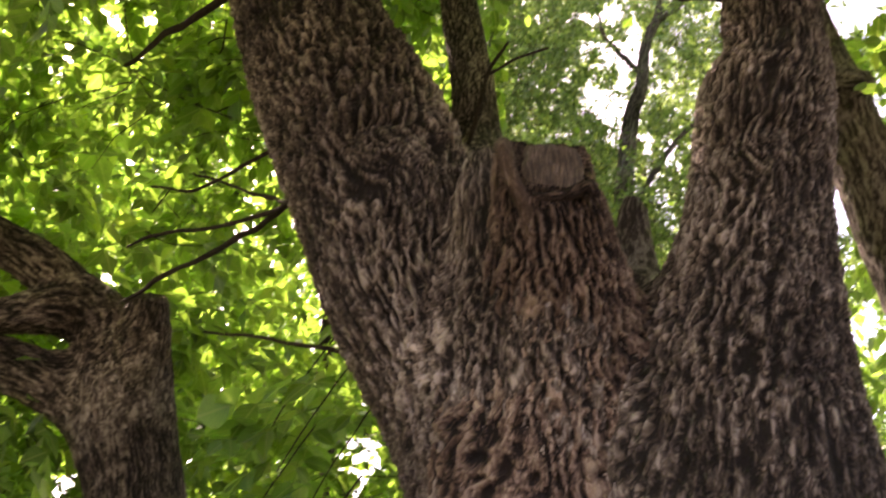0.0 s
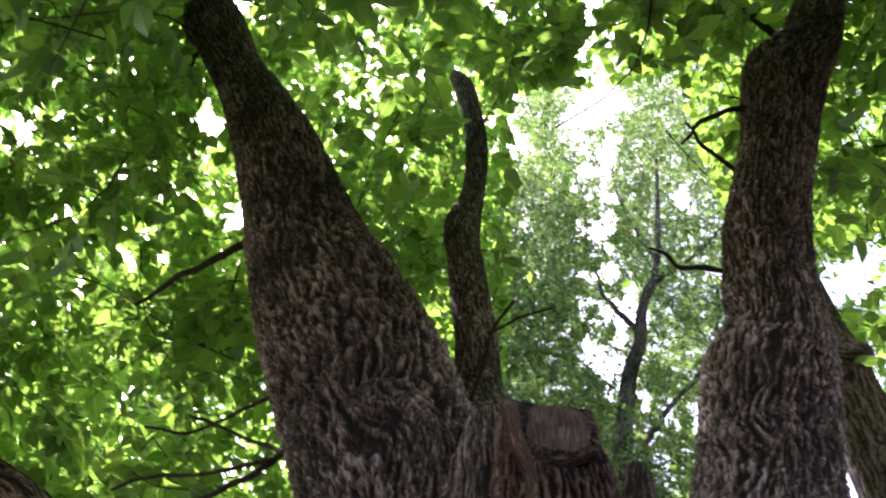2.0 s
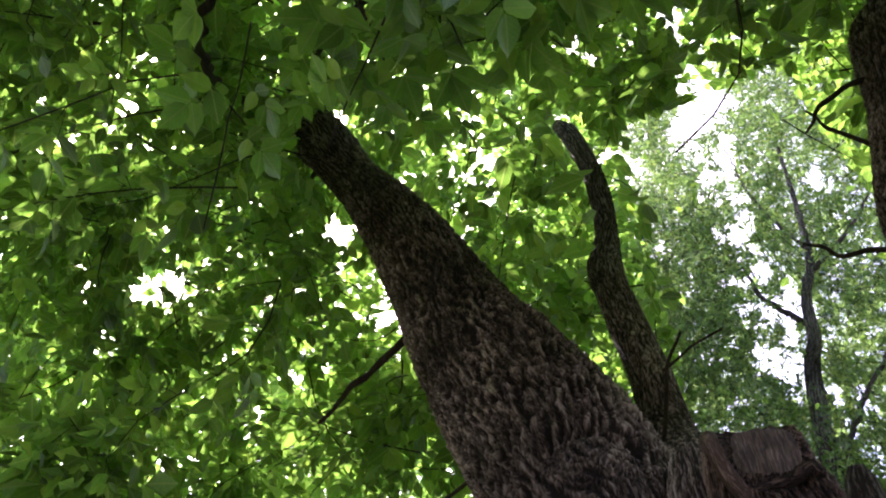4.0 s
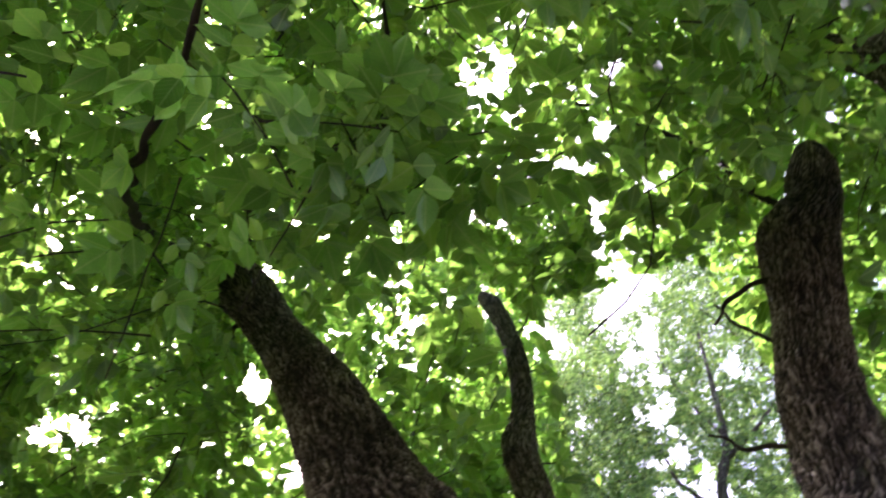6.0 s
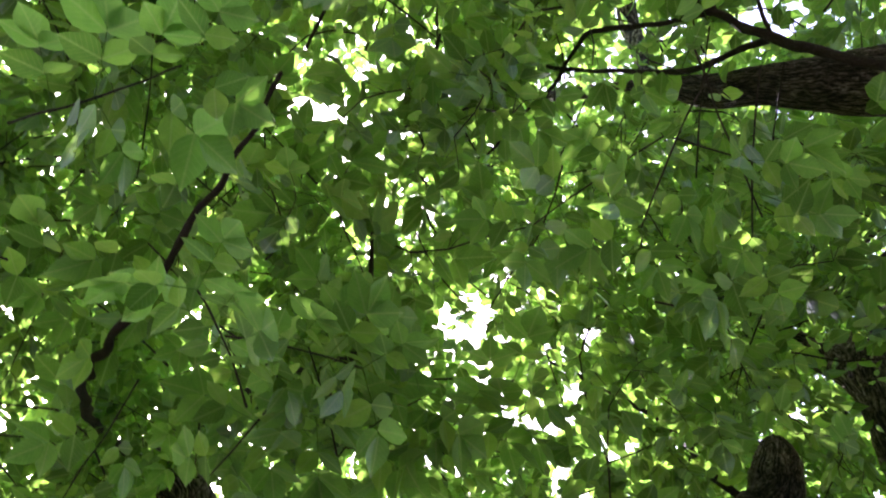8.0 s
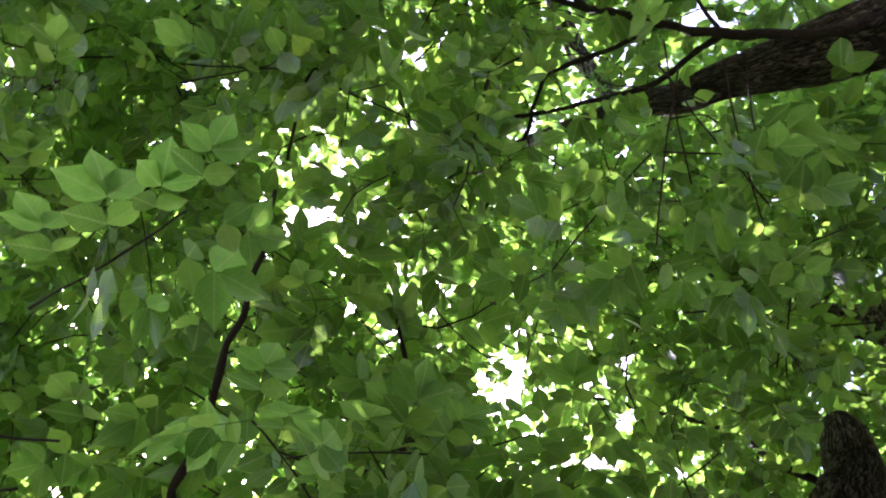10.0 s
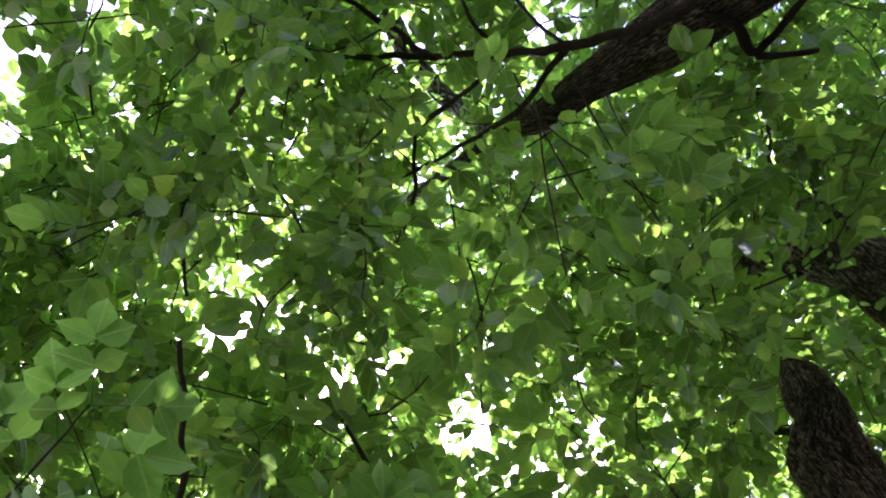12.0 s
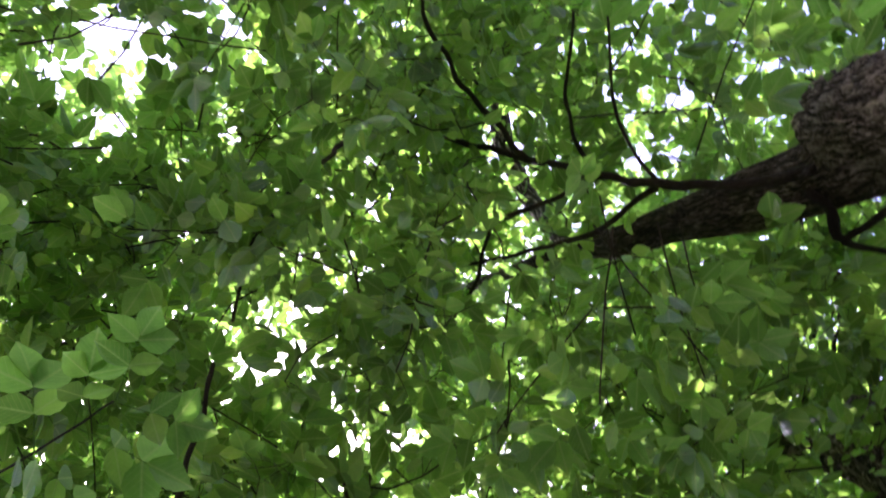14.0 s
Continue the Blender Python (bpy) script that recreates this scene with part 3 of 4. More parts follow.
# ---- the many-stemmed tree in front ----
TRUNK = [(0.52, 1.98, -0.15, 0.62), (0.52, 1.98, 0.25, 0.52), (0.51, 1.97, 0.9, 0.44), (0.50, 1.96, 1.6, 0.41), (0.47, 1.95, 2.15, 0.36), (0.43, 1.95, 2.5, 0.26), (0.40, 1.96, 2.68, 0.12)]
LIMB_L = [(0.24, 1.94, 1.75, 0.225), (0.107, 1.90, 2.21, 0.208), (0.012, 1.90, 2.42, 0.195), (-0.133, 1.87, 2.70, 0.205), (-0.225, 1.88, 3.02, 0.238), (-0.30, 1.89, 3.21, 0.239), (-0.40, 1.903, 3.42, 0.231),
          (-0.503, 1.914, 3.65, 0.205), (-0.607, 1.92, 3.92, 0.179), (-0.73, 1.93, 4.23, 0.158), (-0.855, 1.941, 4.51, 0.135), (-0.977, 1.96, 4.755, 0.115), (-1.06, 1.963, 4.90, 0.107), (-1.19, 1.915, 5.14, 0.124),
          (-1.26, 1.915, 5.24, 0.130), (-1.35, 1.89, 5.40, 0.108), (-1.47, 1.88, 5.56, 0.055), (-1.62, 1.87, 5.74, 0.035)]
LIMB_B = [(0.10, 1.95, 2.45, 0.16), (0.07, 1.96, 2.8, 0.15), (0.05, 2.02, 3.06, 0.125), (0.04, 2.12, 3.28, 0.092), (0.03, 2.18, 3.42, 0.078), (0.021, 2.182, 3.53, 0.074), (0.012, 2.198, 3.69, 0.071), (-0.016, 2.236, 3.92, 0.070), (-0.04, 2.258, 4.115, 0.067),
          (-0.055, 2.266, 4.21, 0.066), (-0.066, 2.282, 4.36, 0.072), (-0.042, 2.286, 4.50, 0.055), (-0.027, 2.284, 4.64, 0.048), (-0.03, 2.271, 4.896, 0.049), (-0.067, 2.264, 5.17, 0.045), (-0.118, 2.256, 5.377, 0.048), (-0.16, 2.25, 5.45, 0.03)]
LIMB_R = [(0.58, 1.75, 2.0, 0.24), (0.59, 1.70, 2.4, 0.205), (0.615, 1.655, 2.62, 0.174), (0.635, 1.625, 2.74, 0.158), (0.655, 1.601, 2.874, 0.147), (0.674, 1.571, 3.0, 0.147), (0.690, 1.56, 3.07, 0.140), (0.715, 1.544, 3.13, 0.116), (0.73, 1.541, 3.32, 0.113),
          (0.742, 1.541, 3.39, 0.111), (0.76, 1.533, 3.545, 0.110), (0.785, 1.524, 3.62, 0.107), (0.826, 1.508, 3.785, 0.106), (0.87, 1.487, 3.93, 0.109), (0.888, 1.48, 4.02, 0.112), (0.948, 1.479, 4.25, 0.128), (0.985, 1.482, 4.33, 0.122), (1.085, 1.472, 4.48, 0.092), (1.107, 1.463, 4.567, 0.096), (1.155, 1.42, 4.70, 0.082), (1.17, 1.40, 4.79, 0.05)]
LIMB_F = [(0.72, 1.9, 0.7, 0.26), (0.99, 1.7, 1.8, 0.2), (1.08, 1.66, 2.31, 0.186), (1.13, 1.65, 2.54, 0.18), (1.19, 1.6, 2.86, 0.176), (1.33, 1.52, 3.33, 0.18), (1.5, 1.44, 3.81, 0.175), (1.643, 1.426, 4.44, 0.155), (1.716, 1.34, 4.927, 0.138), (1.776, 1.2, 5.337, 0.12), (1.986, 1.2, 5.687, 0.085), (2.186, 1.22, 6.037, 0.05)]
FORK_F = [(1.736, 1.3, 5.057, 0.085), (1.656, 1.26, 5.187, 0.08), (1.546, 1.24, 5.347, 0.07), (1.426, 1.22, 5.507, 0.055), (1.296, 1.24, 5.707, 0.035)]
STUMP = [(0.23, 1.90, 2.15, 0.20), (0.21, 1.78, 2.42, 0.175), (0.19, 1.67, 2.60, 0.15), (0.173, 1.586, 2.707, 0.124), (0.152, 1.527, 2.768, 0.104), (0.146, 1.46, 2.822, 0.090), (0.142, 1.36, 2.89, 0.09)]
SHOULDER = [(0.16, 1.88, 2.2, 0.2), (0.11, 1.77, 2.6, 0.16), (0.075, 1.68, 2.78, 0.115), (0.06, 1.68, 2.90, 0.075), (0.06, 1.72, 2.97, 0.04)]
STUB_B = [(0.43, 2.0, 2.55, 0.075), (0.44, 1.98, 2.85, 0.055), (0.44, 1.96, 2.96, 0.043), (0.44, 1.93, 3.04, 0.032)]

main = thing("tree", "large old tree with several rough-barked leaning stems and a sawn stump", "tree", (0.5, 1.97, 0))
main_parts = dict(T=TRUNK, L=LIMB_L, B=LIMB_B, R=LIMB_R, F=LIMB_F, G=FORK_F, H=SHOULDER, S=STUMP, U=STUB_B)
main_lines = {k: lines_of(v) for k, v in main_parts.items()}


def beside(*keys):
    return [main_lines[k] for k in keys]


DOMES_L = [(-0.19, 1.66, 2.90, 0.125, 0.036)]
DOMES_R = [(0.60, 1.45, 2.80, 0.08, 0.014)]
KNOTS_L = [(-0.62, 1.82, 3.93, 0.05, 0.012), (-0.36, 1.79, 3.55, 0.09, 0.012)]
KNOTS_R = [(0.74, 1.42, 3.48, 0.10, 0.015)]
CUT_AT, CUT_WAY = (0.174, 1.474, 2.780), (0.06, -0.97, 0.10)
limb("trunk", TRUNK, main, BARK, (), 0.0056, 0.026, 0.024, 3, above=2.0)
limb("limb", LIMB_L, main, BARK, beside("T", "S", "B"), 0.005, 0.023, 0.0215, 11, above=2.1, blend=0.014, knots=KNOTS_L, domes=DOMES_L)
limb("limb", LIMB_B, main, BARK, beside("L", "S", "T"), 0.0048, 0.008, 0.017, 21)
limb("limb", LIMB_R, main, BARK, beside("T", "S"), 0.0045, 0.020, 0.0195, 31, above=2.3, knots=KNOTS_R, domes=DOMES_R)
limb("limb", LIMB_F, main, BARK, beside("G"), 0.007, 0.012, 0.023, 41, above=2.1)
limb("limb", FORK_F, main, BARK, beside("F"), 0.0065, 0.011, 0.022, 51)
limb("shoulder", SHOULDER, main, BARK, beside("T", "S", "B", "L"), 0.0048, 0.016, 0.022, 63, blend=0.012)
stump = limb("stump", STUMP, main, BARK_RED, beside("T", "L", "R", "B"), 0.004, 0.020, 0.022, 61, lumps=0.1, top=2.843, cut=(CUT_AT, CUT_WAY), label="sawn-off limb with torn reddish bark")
limb("broken_stub", STUB_B, main, BARK_PALE, beside("T"), 0.005, 0.004, 0.026, 71, label="short weathered broken stub")
BARE += [(*lines_of(LIMB_L[:14]), 0.0), (*main_lines["B"], 0.0), (*main_lines["R"], 0.0), (*main_lines["S"], 0.0), (*main_lines["T"], 0.0), (*main_lines["F"], 0.2), (*main_lines["G"], 0.3)]


def cut_face(name, at, way, up, half_w, half_h, parent, label):
    """The sawn face: a rough disc a few millimetres thick, with a worn edge."""
    z = np.array(Vector(way).normalized())
    x = unit(np.cross(np.array(up, float), z))
    y = np.cross(z, x)
    k, m = 48, 7
    ang = np.arange(k) / k * 2 * math.pi
    edge = 1 + 0.10 * (value_noise(ang * 3, ang * 0, 77) - 0.5) + 0.06 * (value_noise(ang * 9, ang * 0, 78) - 0.5)
    v, uv = [], []
    for i in range(m + 1):
        q = i / m
        rr = min(q, 1.0) * edge
        lift = 0.007 - 0.006 * max(0, q - 0.8) / 0.2
        for a, e in zip(ang, rr):
            k4 = (abs(math.cos(a)) ** 3.4 + abs(math.sin(a)) ** 3.4) ** (-1 / 3.4)
            px, py = math.cos(a) * e * half_w * k4, math.sin(a) * e * half_h * k4
            wob = 0.0022 * math.sin(px * 420 + 9 * py) + 0.003 * (noise.noise((px * 40, py * 14, 3.0)))
            v.append(np.array(at) + x * px + y * py + z * (lift + wob * (q < 0.95)))
            uv.append((px * 9, py * 9))
    i, j = np.meshgrid(np.arange(m), np.arange(k), indexing="ij")
    a, a2 = i * k + j, i * k + (j + 1) % k
    quads = np.stack([a, a + k, a2 + k, a2], -1).reshape(-1, 4)
    tris = np.vstack([quads[:, [0, 1, 2]], quads[:, [0, 2, 3]]])
    ob = mesh_object(name, np.array(v), tris, WOOD, parent, np.array(uv))
    return tagged(ob, label)


cut_face("cut_face", CUT_AT, CUT_WAY, (0, 0, 1), 0.064, 0.060, stump, "grey-brown sawn wood with saw streaks")

branch("callus", [(0.075, 1.45, 2.815), (0.070, 1.425, 2.767), (0.079, 1.442, 2.734), (0.099, 1.466, 2.700), (0.127, 1.491, 2.660), (0.142, 1.53, 2.600)], 0.017, 0.016, stump, BARE_WOOD, 41, "smooth pale orange-brown callus lip")
branch("ledge", [(0.122, 1.475, 2.690), (0.161, 1.463, 2.692), (0.205, 1.455, 2.698), (0.237, 1.450, 2.705), (0.250, 1.46, 2.690)], 0.012, 0.014, stump, BARK_RED, 43, "ragged reddish rotten ledge")

# branches of the front tree
LOW_BRANCHES = [
    ([(-0.46, 1.93, 3.0), (-0.65, 2.07, 2.95), (-0.81, 2.16, 2.91), (-0.99, 2.29, 2.88)], 0.009, 0.006),
    ([(-0.72, 1.93, 3.82), (-0.9, 1.98, 3.7), (-1.0, 2.04, 3.67), (-1.1, 2.1, 3.63)], 0.013, 0.006),
    ([(0.0, 1.95, 3.22), (0.04, 1.83, 3.35), (0.1, 1.75, 3.42)], 0.006, 0.004),
    ([(0.04, 1.82, 3.35), (0.12, 1.82, 3.43), (0.22, 1.83, 3.48)], 0.005, 0.003),
    ([(0.8, 1.44, 4.02), (0.65, 1.5, 4.01), (0.63, 1.54, 3.99), (0.6, 1.57, 3.98)], 0.009, 0.004),
    ([(0.77, 1.53, 3.74), (0.65, 1.51, 3.88), (0.6, 1.51, 4.01)], 0.008, 0.004),
    ([(0.7, 1.58, 3.4), (0.57, 1.67, 3.52), (0.49, 1.71, 3.64)], 0.009, 0.004),
    ([(1.0, 1.47, 4.47), (0.88, 1.42, 4.61), (0.81, 1.39, 4.88), (0.67, 1.37, 5.14), (0.38, 1.33, 5.52)], 0.016, 0.007),
]
HIGH_BRANCHES = [
    ([(-1.2, 1.95, 5.1), (-1.62, 2.33, 5.18), (-2.02, 2.37, 5.22)], 0.014, 0.006),
    ([(-0.44, 1.85, 2.93), (-0.61, 2.05, 3.11), (-0.87, 2.29, 3.36)], 0.007, 0.004),
    ([(-1.5, 1.88, 5.55), (-0.9, 1.3, 5.0), (-0.25, 0.71, 3.9), (-0.23, 0.54, 3.76), (-0.22, 0.35, 3.75)], 0.016, 0.004),
    ([(-1.5, 1.88, 5.5), (-1.3, 1.3, 4.6), (-0.9, 0.7, 3.6), (-0.6, 0.35, 3.35), (-0.35, -0.04, 3.36)], 0.018, 0.005),
    ([(-0.96, 2.21, 3.24), (-0.8, 2.16, 3.2), (-0.55, 2.0, 3.23)], 0.004, 0.006),
    ([(-0.8, 2.49, 2.89), (-0.6, 2.46, 2.86), (-0.2, 2.3, 2.72)], 0.004, 0.008),
    ([(-1.03, 2.3, 3.07), (-0.9, 2.24, 3.09), (-0.72, 2.1, 3.02), (-0.5, 1.95, 2.98)], 0.004, 0.007),
]
MAIN_BRANCHES = LOW_BRANCHES + HIGH_BRANCHES
for q, (pts, a, b) in enumerate(MAIN_BRANCHES):
    branch("branch", pts, a, b, main, seed=q * 7)

# ---- the leaning tree beside the standing place ----
LEAN = [(1.62, -0.25, -0.15, 0.36), (1.55, -0.22, 0.3, 0.29), (1.42, -0.16, 1.6, 0.25), (1.36, -0.17, 2.8, 0.19), (1.30, -0.12, 3.5, 0.14), (1.26, -0.05, 3.8, 0.115), (1.20, -0.01, 4.0, 0.10), (1.11, 0.016, 4.185, 0.093), (1.02, 0.03, 4.33, 0.077), (0.924, 0.04, 4.5, 0.061),
        (0.814, 0.072, 4.686, 0.057), (0.74, 0.067, 4.84, 0.040), (0.66, 0.075, 5.0, 0.032), (0.576, 0.092, 5.144, 0.028), (0.432, 0.12, 5.362, 0.024), (0.245, 0.162, 5.674, 0.014)]
LEAN_FORK = [(1.37, -0.17, 2.7, 0.18), (1.32, -0.16, 3.1, 0.155), (1.250, -0.15, 3.5, 0.13), (1.214, -0.150, 3.685, 0.122), (1.198, -0.157, 3.80, 0.108)]
lean_lines = {"A": lines_of(LEAN), "B": lines_of(LEAN_FORK)}
leaner = thing("tree", "tall tree with a forked leaning trunk and dark bark overhead", "tree", (1.55, -0.22, 0))
limb("trunk", LEAN, leaner, BARK, [lean_lines["B"]], 0.0062, 0.013, 0.021, 81, above=3.2, blend=0.012)
limb("broken_stub", LEAN_FORK, leaner, BARK, [lean_lines["A"]], 0.0065, 0.013, 0.022, 91, blend=0.01, label="thick blunt broken-off stem")
BARE += [(*lines_of(LEAN[:11]), 0.1)]
DEAD_TWIGS = []
LEAN_LONG = [
    ([(1.138, -0.049, 3.838), (1.078, -0.034, 3.932), (0.996, -0.047, 4.034), (0.921, -0.073, 4.128), (0.841, -0.109, 4.219), (0.725, -0.17, 4.316), (0.632, -0.23, 4.4), (0.548, -0.281, 4.478), (0.462, -0.345, 4.551), (0.337, -0.431, 4.622)], 0.0165, 0.0095),
    ([(0.855, -0.092, 4.232), (0.804, -0.07, 4.313), (0.739, -0.036, 4.375), (0.652, -0.006, 4.439), (0.53, 0.001, 4.508), (0.405, 0.001, 4.572), (0.256, -0.01, 4.632)], 0.0115, 0.006),
    ([(0.7, -0.176, 4.34), (0.598, -0.152, 4.435), (0.488, -0.129, 4.489), (0.397, -0.124, 4.536), (0.354, -0.062, 4.573), (0.275, 0.054, 4.607), (0.161, 0.182, 4.635), (0.075, 0.28, 4.658)], 0.0095, 0.005),
]
LEAN_SHORT = [
    ([(0.548, -0.281, 4.478), (0.475, -0.417, 4.495), (0.413, -0.536, 4.481), (0.375, -0.672, 4.457), (0.346, -0.767, 4.432), (0.342, -0.885, 4.396)], 0.0095, 0.006),
    ([(0.71, -0.178, 4.33), (0.688, -0.299, 4.392), (0.684, -0.408, 4.379), (0.712, -0.523, 4.354), (0.768, -0.676, 4.309)], 0.0075, 0.0042),
    ([(0.848, -0.107, 4.215), (0.816, -0.232, 4.257), (0.797, -0.359, 4.25), (0.803, -0.458, 4.233), (0.829, -0.614, 4.197)], 0.006, 0.0035),
    ([(1.14, 0.0, 3.95), (1.135, 0.047, 3.853), (1.137, 0.124, 3.838), (1.145, 0.153, 3.825), (1.175, 0.134, 3.809), (1.246, 0.104, 3.77), (1.334, 0.065, 3.72)], 0.0165, 0.0085),
    ([(1.145, 0.153, 3.825), (1.21, 0.187, 3.847), (1.3, 0.223, 3.832)], 0.011, 0.007),
    ([(0.337, -0.431, 4.622), (0.1, -0.5, 4.4), (-0.1, -0.4, 3.95), (-0.21, -0.31, 3.9), (-0.31, -0.23, 3.89), (-0.4, -0.08, 3.92)], 0.008, 0.004),
]
LEAN_BRANCHES = LEAN_LONG + LEAN_SHORT
for q, (pts, a, b) in enumerate(LEAN_BRANCHES):
    branch("branch", pts, a, b, leaner, seed=q * 7 + 100)
branch("snag", [(1.103, -0.034, 3.853), (1.132, -0.048, 3.841), (1.157, -0.059, 3.829)], 0.009, 0.013, leaner, BARK_PALE, 96, "short pale broken snag")
HIGH = [(0.70, 0.07, 4.92, 0.034), (0.723, 0.03, 5.30, 0.036), (0.699, -0.156, 5.641, 0.042), (0.672, -0.404, 5.74, 0.046), (0.70, -0.60, 5.82, 0.046), (0.76, -0.95, 6.0, 0.03)]
limb("limb", HIGH, leaner, BARK, (), 0.008, 0.008, 0.026, 95)
BARE += [(*lines_of(HIGH[2:5]), 0.2)]
for q, pts in enumerate(([(2.19, 0.64, 6.06), (1.99, 0.93, 6.09)], [(2.19, 0.64, 6.06), (2.14, 0.86, 6.06), (2.04, 1.03, 6.04)])):
    branch("branch", pts, 0.02, 0.012, leaner, seed=156 + q * 7)
    DEAD_TWIGS.append(pts)

# ---- the pruned tree further off ----
PRUNED = [(-1.0, 3.45, -0.15, 0.34), (-1.02, 3.42, 0.4, 0.28), (-1.08, 3.36, 1.6, 0.21), (-1.14, 3.29, 2.4, 0.182), (-1.176, 3.258, 2.624, 0.172), (-1.238, 3.219, 2.78, 0.168), (-1.306, 3.168, 2.983, 0.15), (-1.33, 3.14, 3.06, 0.12)]
PRUNED_A = [(-1.23, 3.21, 2.80, 0.14), (-1.296, 3.182, 2.875, 0.142), (-1.475, 3.117, 2.954, 0.113), (-1.588, 3.056, 2.982, 0.101), (-1.698, 3.018, 3.015, 0.092), (-1.933, 2.934, 3.08, 0.07), (-2.183, 2.849, 3.141, 0.037)]
PRUNED_B = [(-1.25, 3.2, 2.9, 0.14), (-1.305, 3.137, 3.086, 0.142), (-1.389, 3.076, 3.222, 0.12), (-1.502, 3.018, 3.311, 0.097), (-1.632, 2.949, 3.397, 0.092), (-1.791, 2.904, 3.474, 0.084), (-2.171, 2.795, 3.638, 0.06), (-2.569, 2.733, 3.828, 0.031)]
PRUNED_C = [(-1.24, 3.17, 2.95, 0.10), (-1.213, 3.124, 3.059, 0.093), (-1.198, 3.062, 3.149, 0.086), (-1.184, 3.007, 3.217, 0.078), (-1.179, 2.958, 3.275, 0.058)]
PRUNED_D = [(-1.38, 3.06, 3.19, 0.08), (-1.454, 3.017, 3.212, 0.075), (-1.523, 2.972, 3.205, 0.078), (-1.608, 2.938, 3.176, 0.076), (-1.695, 2.915, 3.144, 0.064), (-1.881, 2.848, 3.048, 0.042)]
pr_lines = {k: lines_of(v) for k, v in dict(A=PRUNED_A, B=PRUNED_B, C=PRUNED_C, D=PRUNED_D, T=PRUNED).items()}
pruned = thing("tree", "smaller forked tree with pruned stubs and grey-brown bark", "tree", (-1.0, 3.45, 0))
for nm, pts, o, sd in (("trunk", PRUNED, "ABC", 101), ("limb", PRUNED_A, "TB", 111), ("limb", PRUNED_B, "TAC", 121), ("broken_stub", PRUNED_C, "TB", 131), ("limb", PRUNED_D, "B", 136)):
    limb(nm, pts, pruned, BARK, [pr_lines[k] for k in o], 0.0078, 0.011, 0.023, sd, above=2.3)
BARE += [(*pr_lines["T"], 0.02), (*pr_lines["A"], 0.1), (*pr_lines["B"], 0.1), (*pr_lines["C"], 0.0)]

# ---- the pale tree behind ----
PALE = [(1.95, 3.0, -0.15, 0.2), (1.9, 2.95, 0.8, 0.165), (1.78, 2.9, 2.2, 0.145), (1.67, 2.83, 3.14, 0.131), (1.61, 2.80, 3.48, 0.127), (1.53, 2.73, 3.82, 0.127), (1.42, 2.66, 4.20, 0.12), (1.36, 2.60, 4.6, 0.10), (1.4, 2.55, 5.0, 0.06)]
PALE_STUB = [(1.42, 2.64, 4.15, 0.062), (1.45, 2.56, 4.08, 0.05), (1.49, 2.48, 4.02, 0.04)]
pale_line = lines_of(PALE)
pale = thing("tree", "slender pale grey-barked leaning tree with a short stub", "tree", (1.95, 3.0, 0))
limb("trunk", PALE, pale, BARK_PALE, [lines_of(PALE_STUB)], 0.009, 0.008, 0.025, 141, above=2.8)
limb("broken_stub", PALE_STUB, pale, BARK_PALE, [pale_line], 0.006, 0.004, 0.02, 151)
BARE += [(*pale_line, 0.1)]

def clear_view(pts, r, share):
    p, q = lines_of([(*a, r) for a in pts], 0.04)
    BARE.append((p, q - 0.035, share))


for q in range(8):
    clear_view(LEAN_BRANCHES[q][0], 0.014, 0.06)
for pts in DEAD_TWIGS:
    clear_view(pts, 0.014, 0.06)
clear_view(MAIN_BRANCHES[7][0], 0.012, 0.3)
for q in (0, 1, 4, 5, 12, 13, 14):
    clear_view(MAIN_BRANCHES[q][0], 0.01, 0.2)

# ---- trees further back ----
FAR_TRUNK = [(1.1, 7.6, -0.2, 0.2), (1.15, 7.3, 2.5, 0.15), (1.3, 6.6, 5.2, 0.09), (1.41, 5.99, 6.71, 0.07), (1.49, 5.71, 7.01, 0.056), (1.52, 5.54, 7.32, 0.045), (1.65, 5.44, 7.66, 0.035), (1.70, 5.31, 8.16, 0.026), (1.8, 5.3, 9.2, 0.015)]
far = thing("tree", "tall thin tree with fine light green leaves", "tree", (1.1, 7.6, 0))
limb("trunk", FAR_TRUNK, far, BARK_PALE, (), 0.012, 0.006, 0.03, 161)
for q, (pts, a, b) in enumerate([
        ([(1.35, 6.3, 6.0), (1.7, 6.0, 6.5), (2.2, 5.9, 7.2), (2.4, 5.9, 8.2)], 0.028, 0.01),
        ([(1.5, 5.65, 7.1), (1.2, 5.6, 7.5), (1.15, 5.6, 7.9)], 0.03, 0.01),
        ([(1.55, 5.5, 7.5), (2.0, 5.3, 7.8), (2.4, 5.2, 8.3)], 0.025, 0.008),
        ([(1.65, 5.4, 7.8), (1.4, 5.3, 8.4), (1.3, 5.2, 9.2)], 0.02, 0.006)]):
    branch("branch", pts, a, b, far, BARK_PALE, 200 + q)
BARE += [(*lines_of(FAR_TRUNK[3:]), 0.2)]


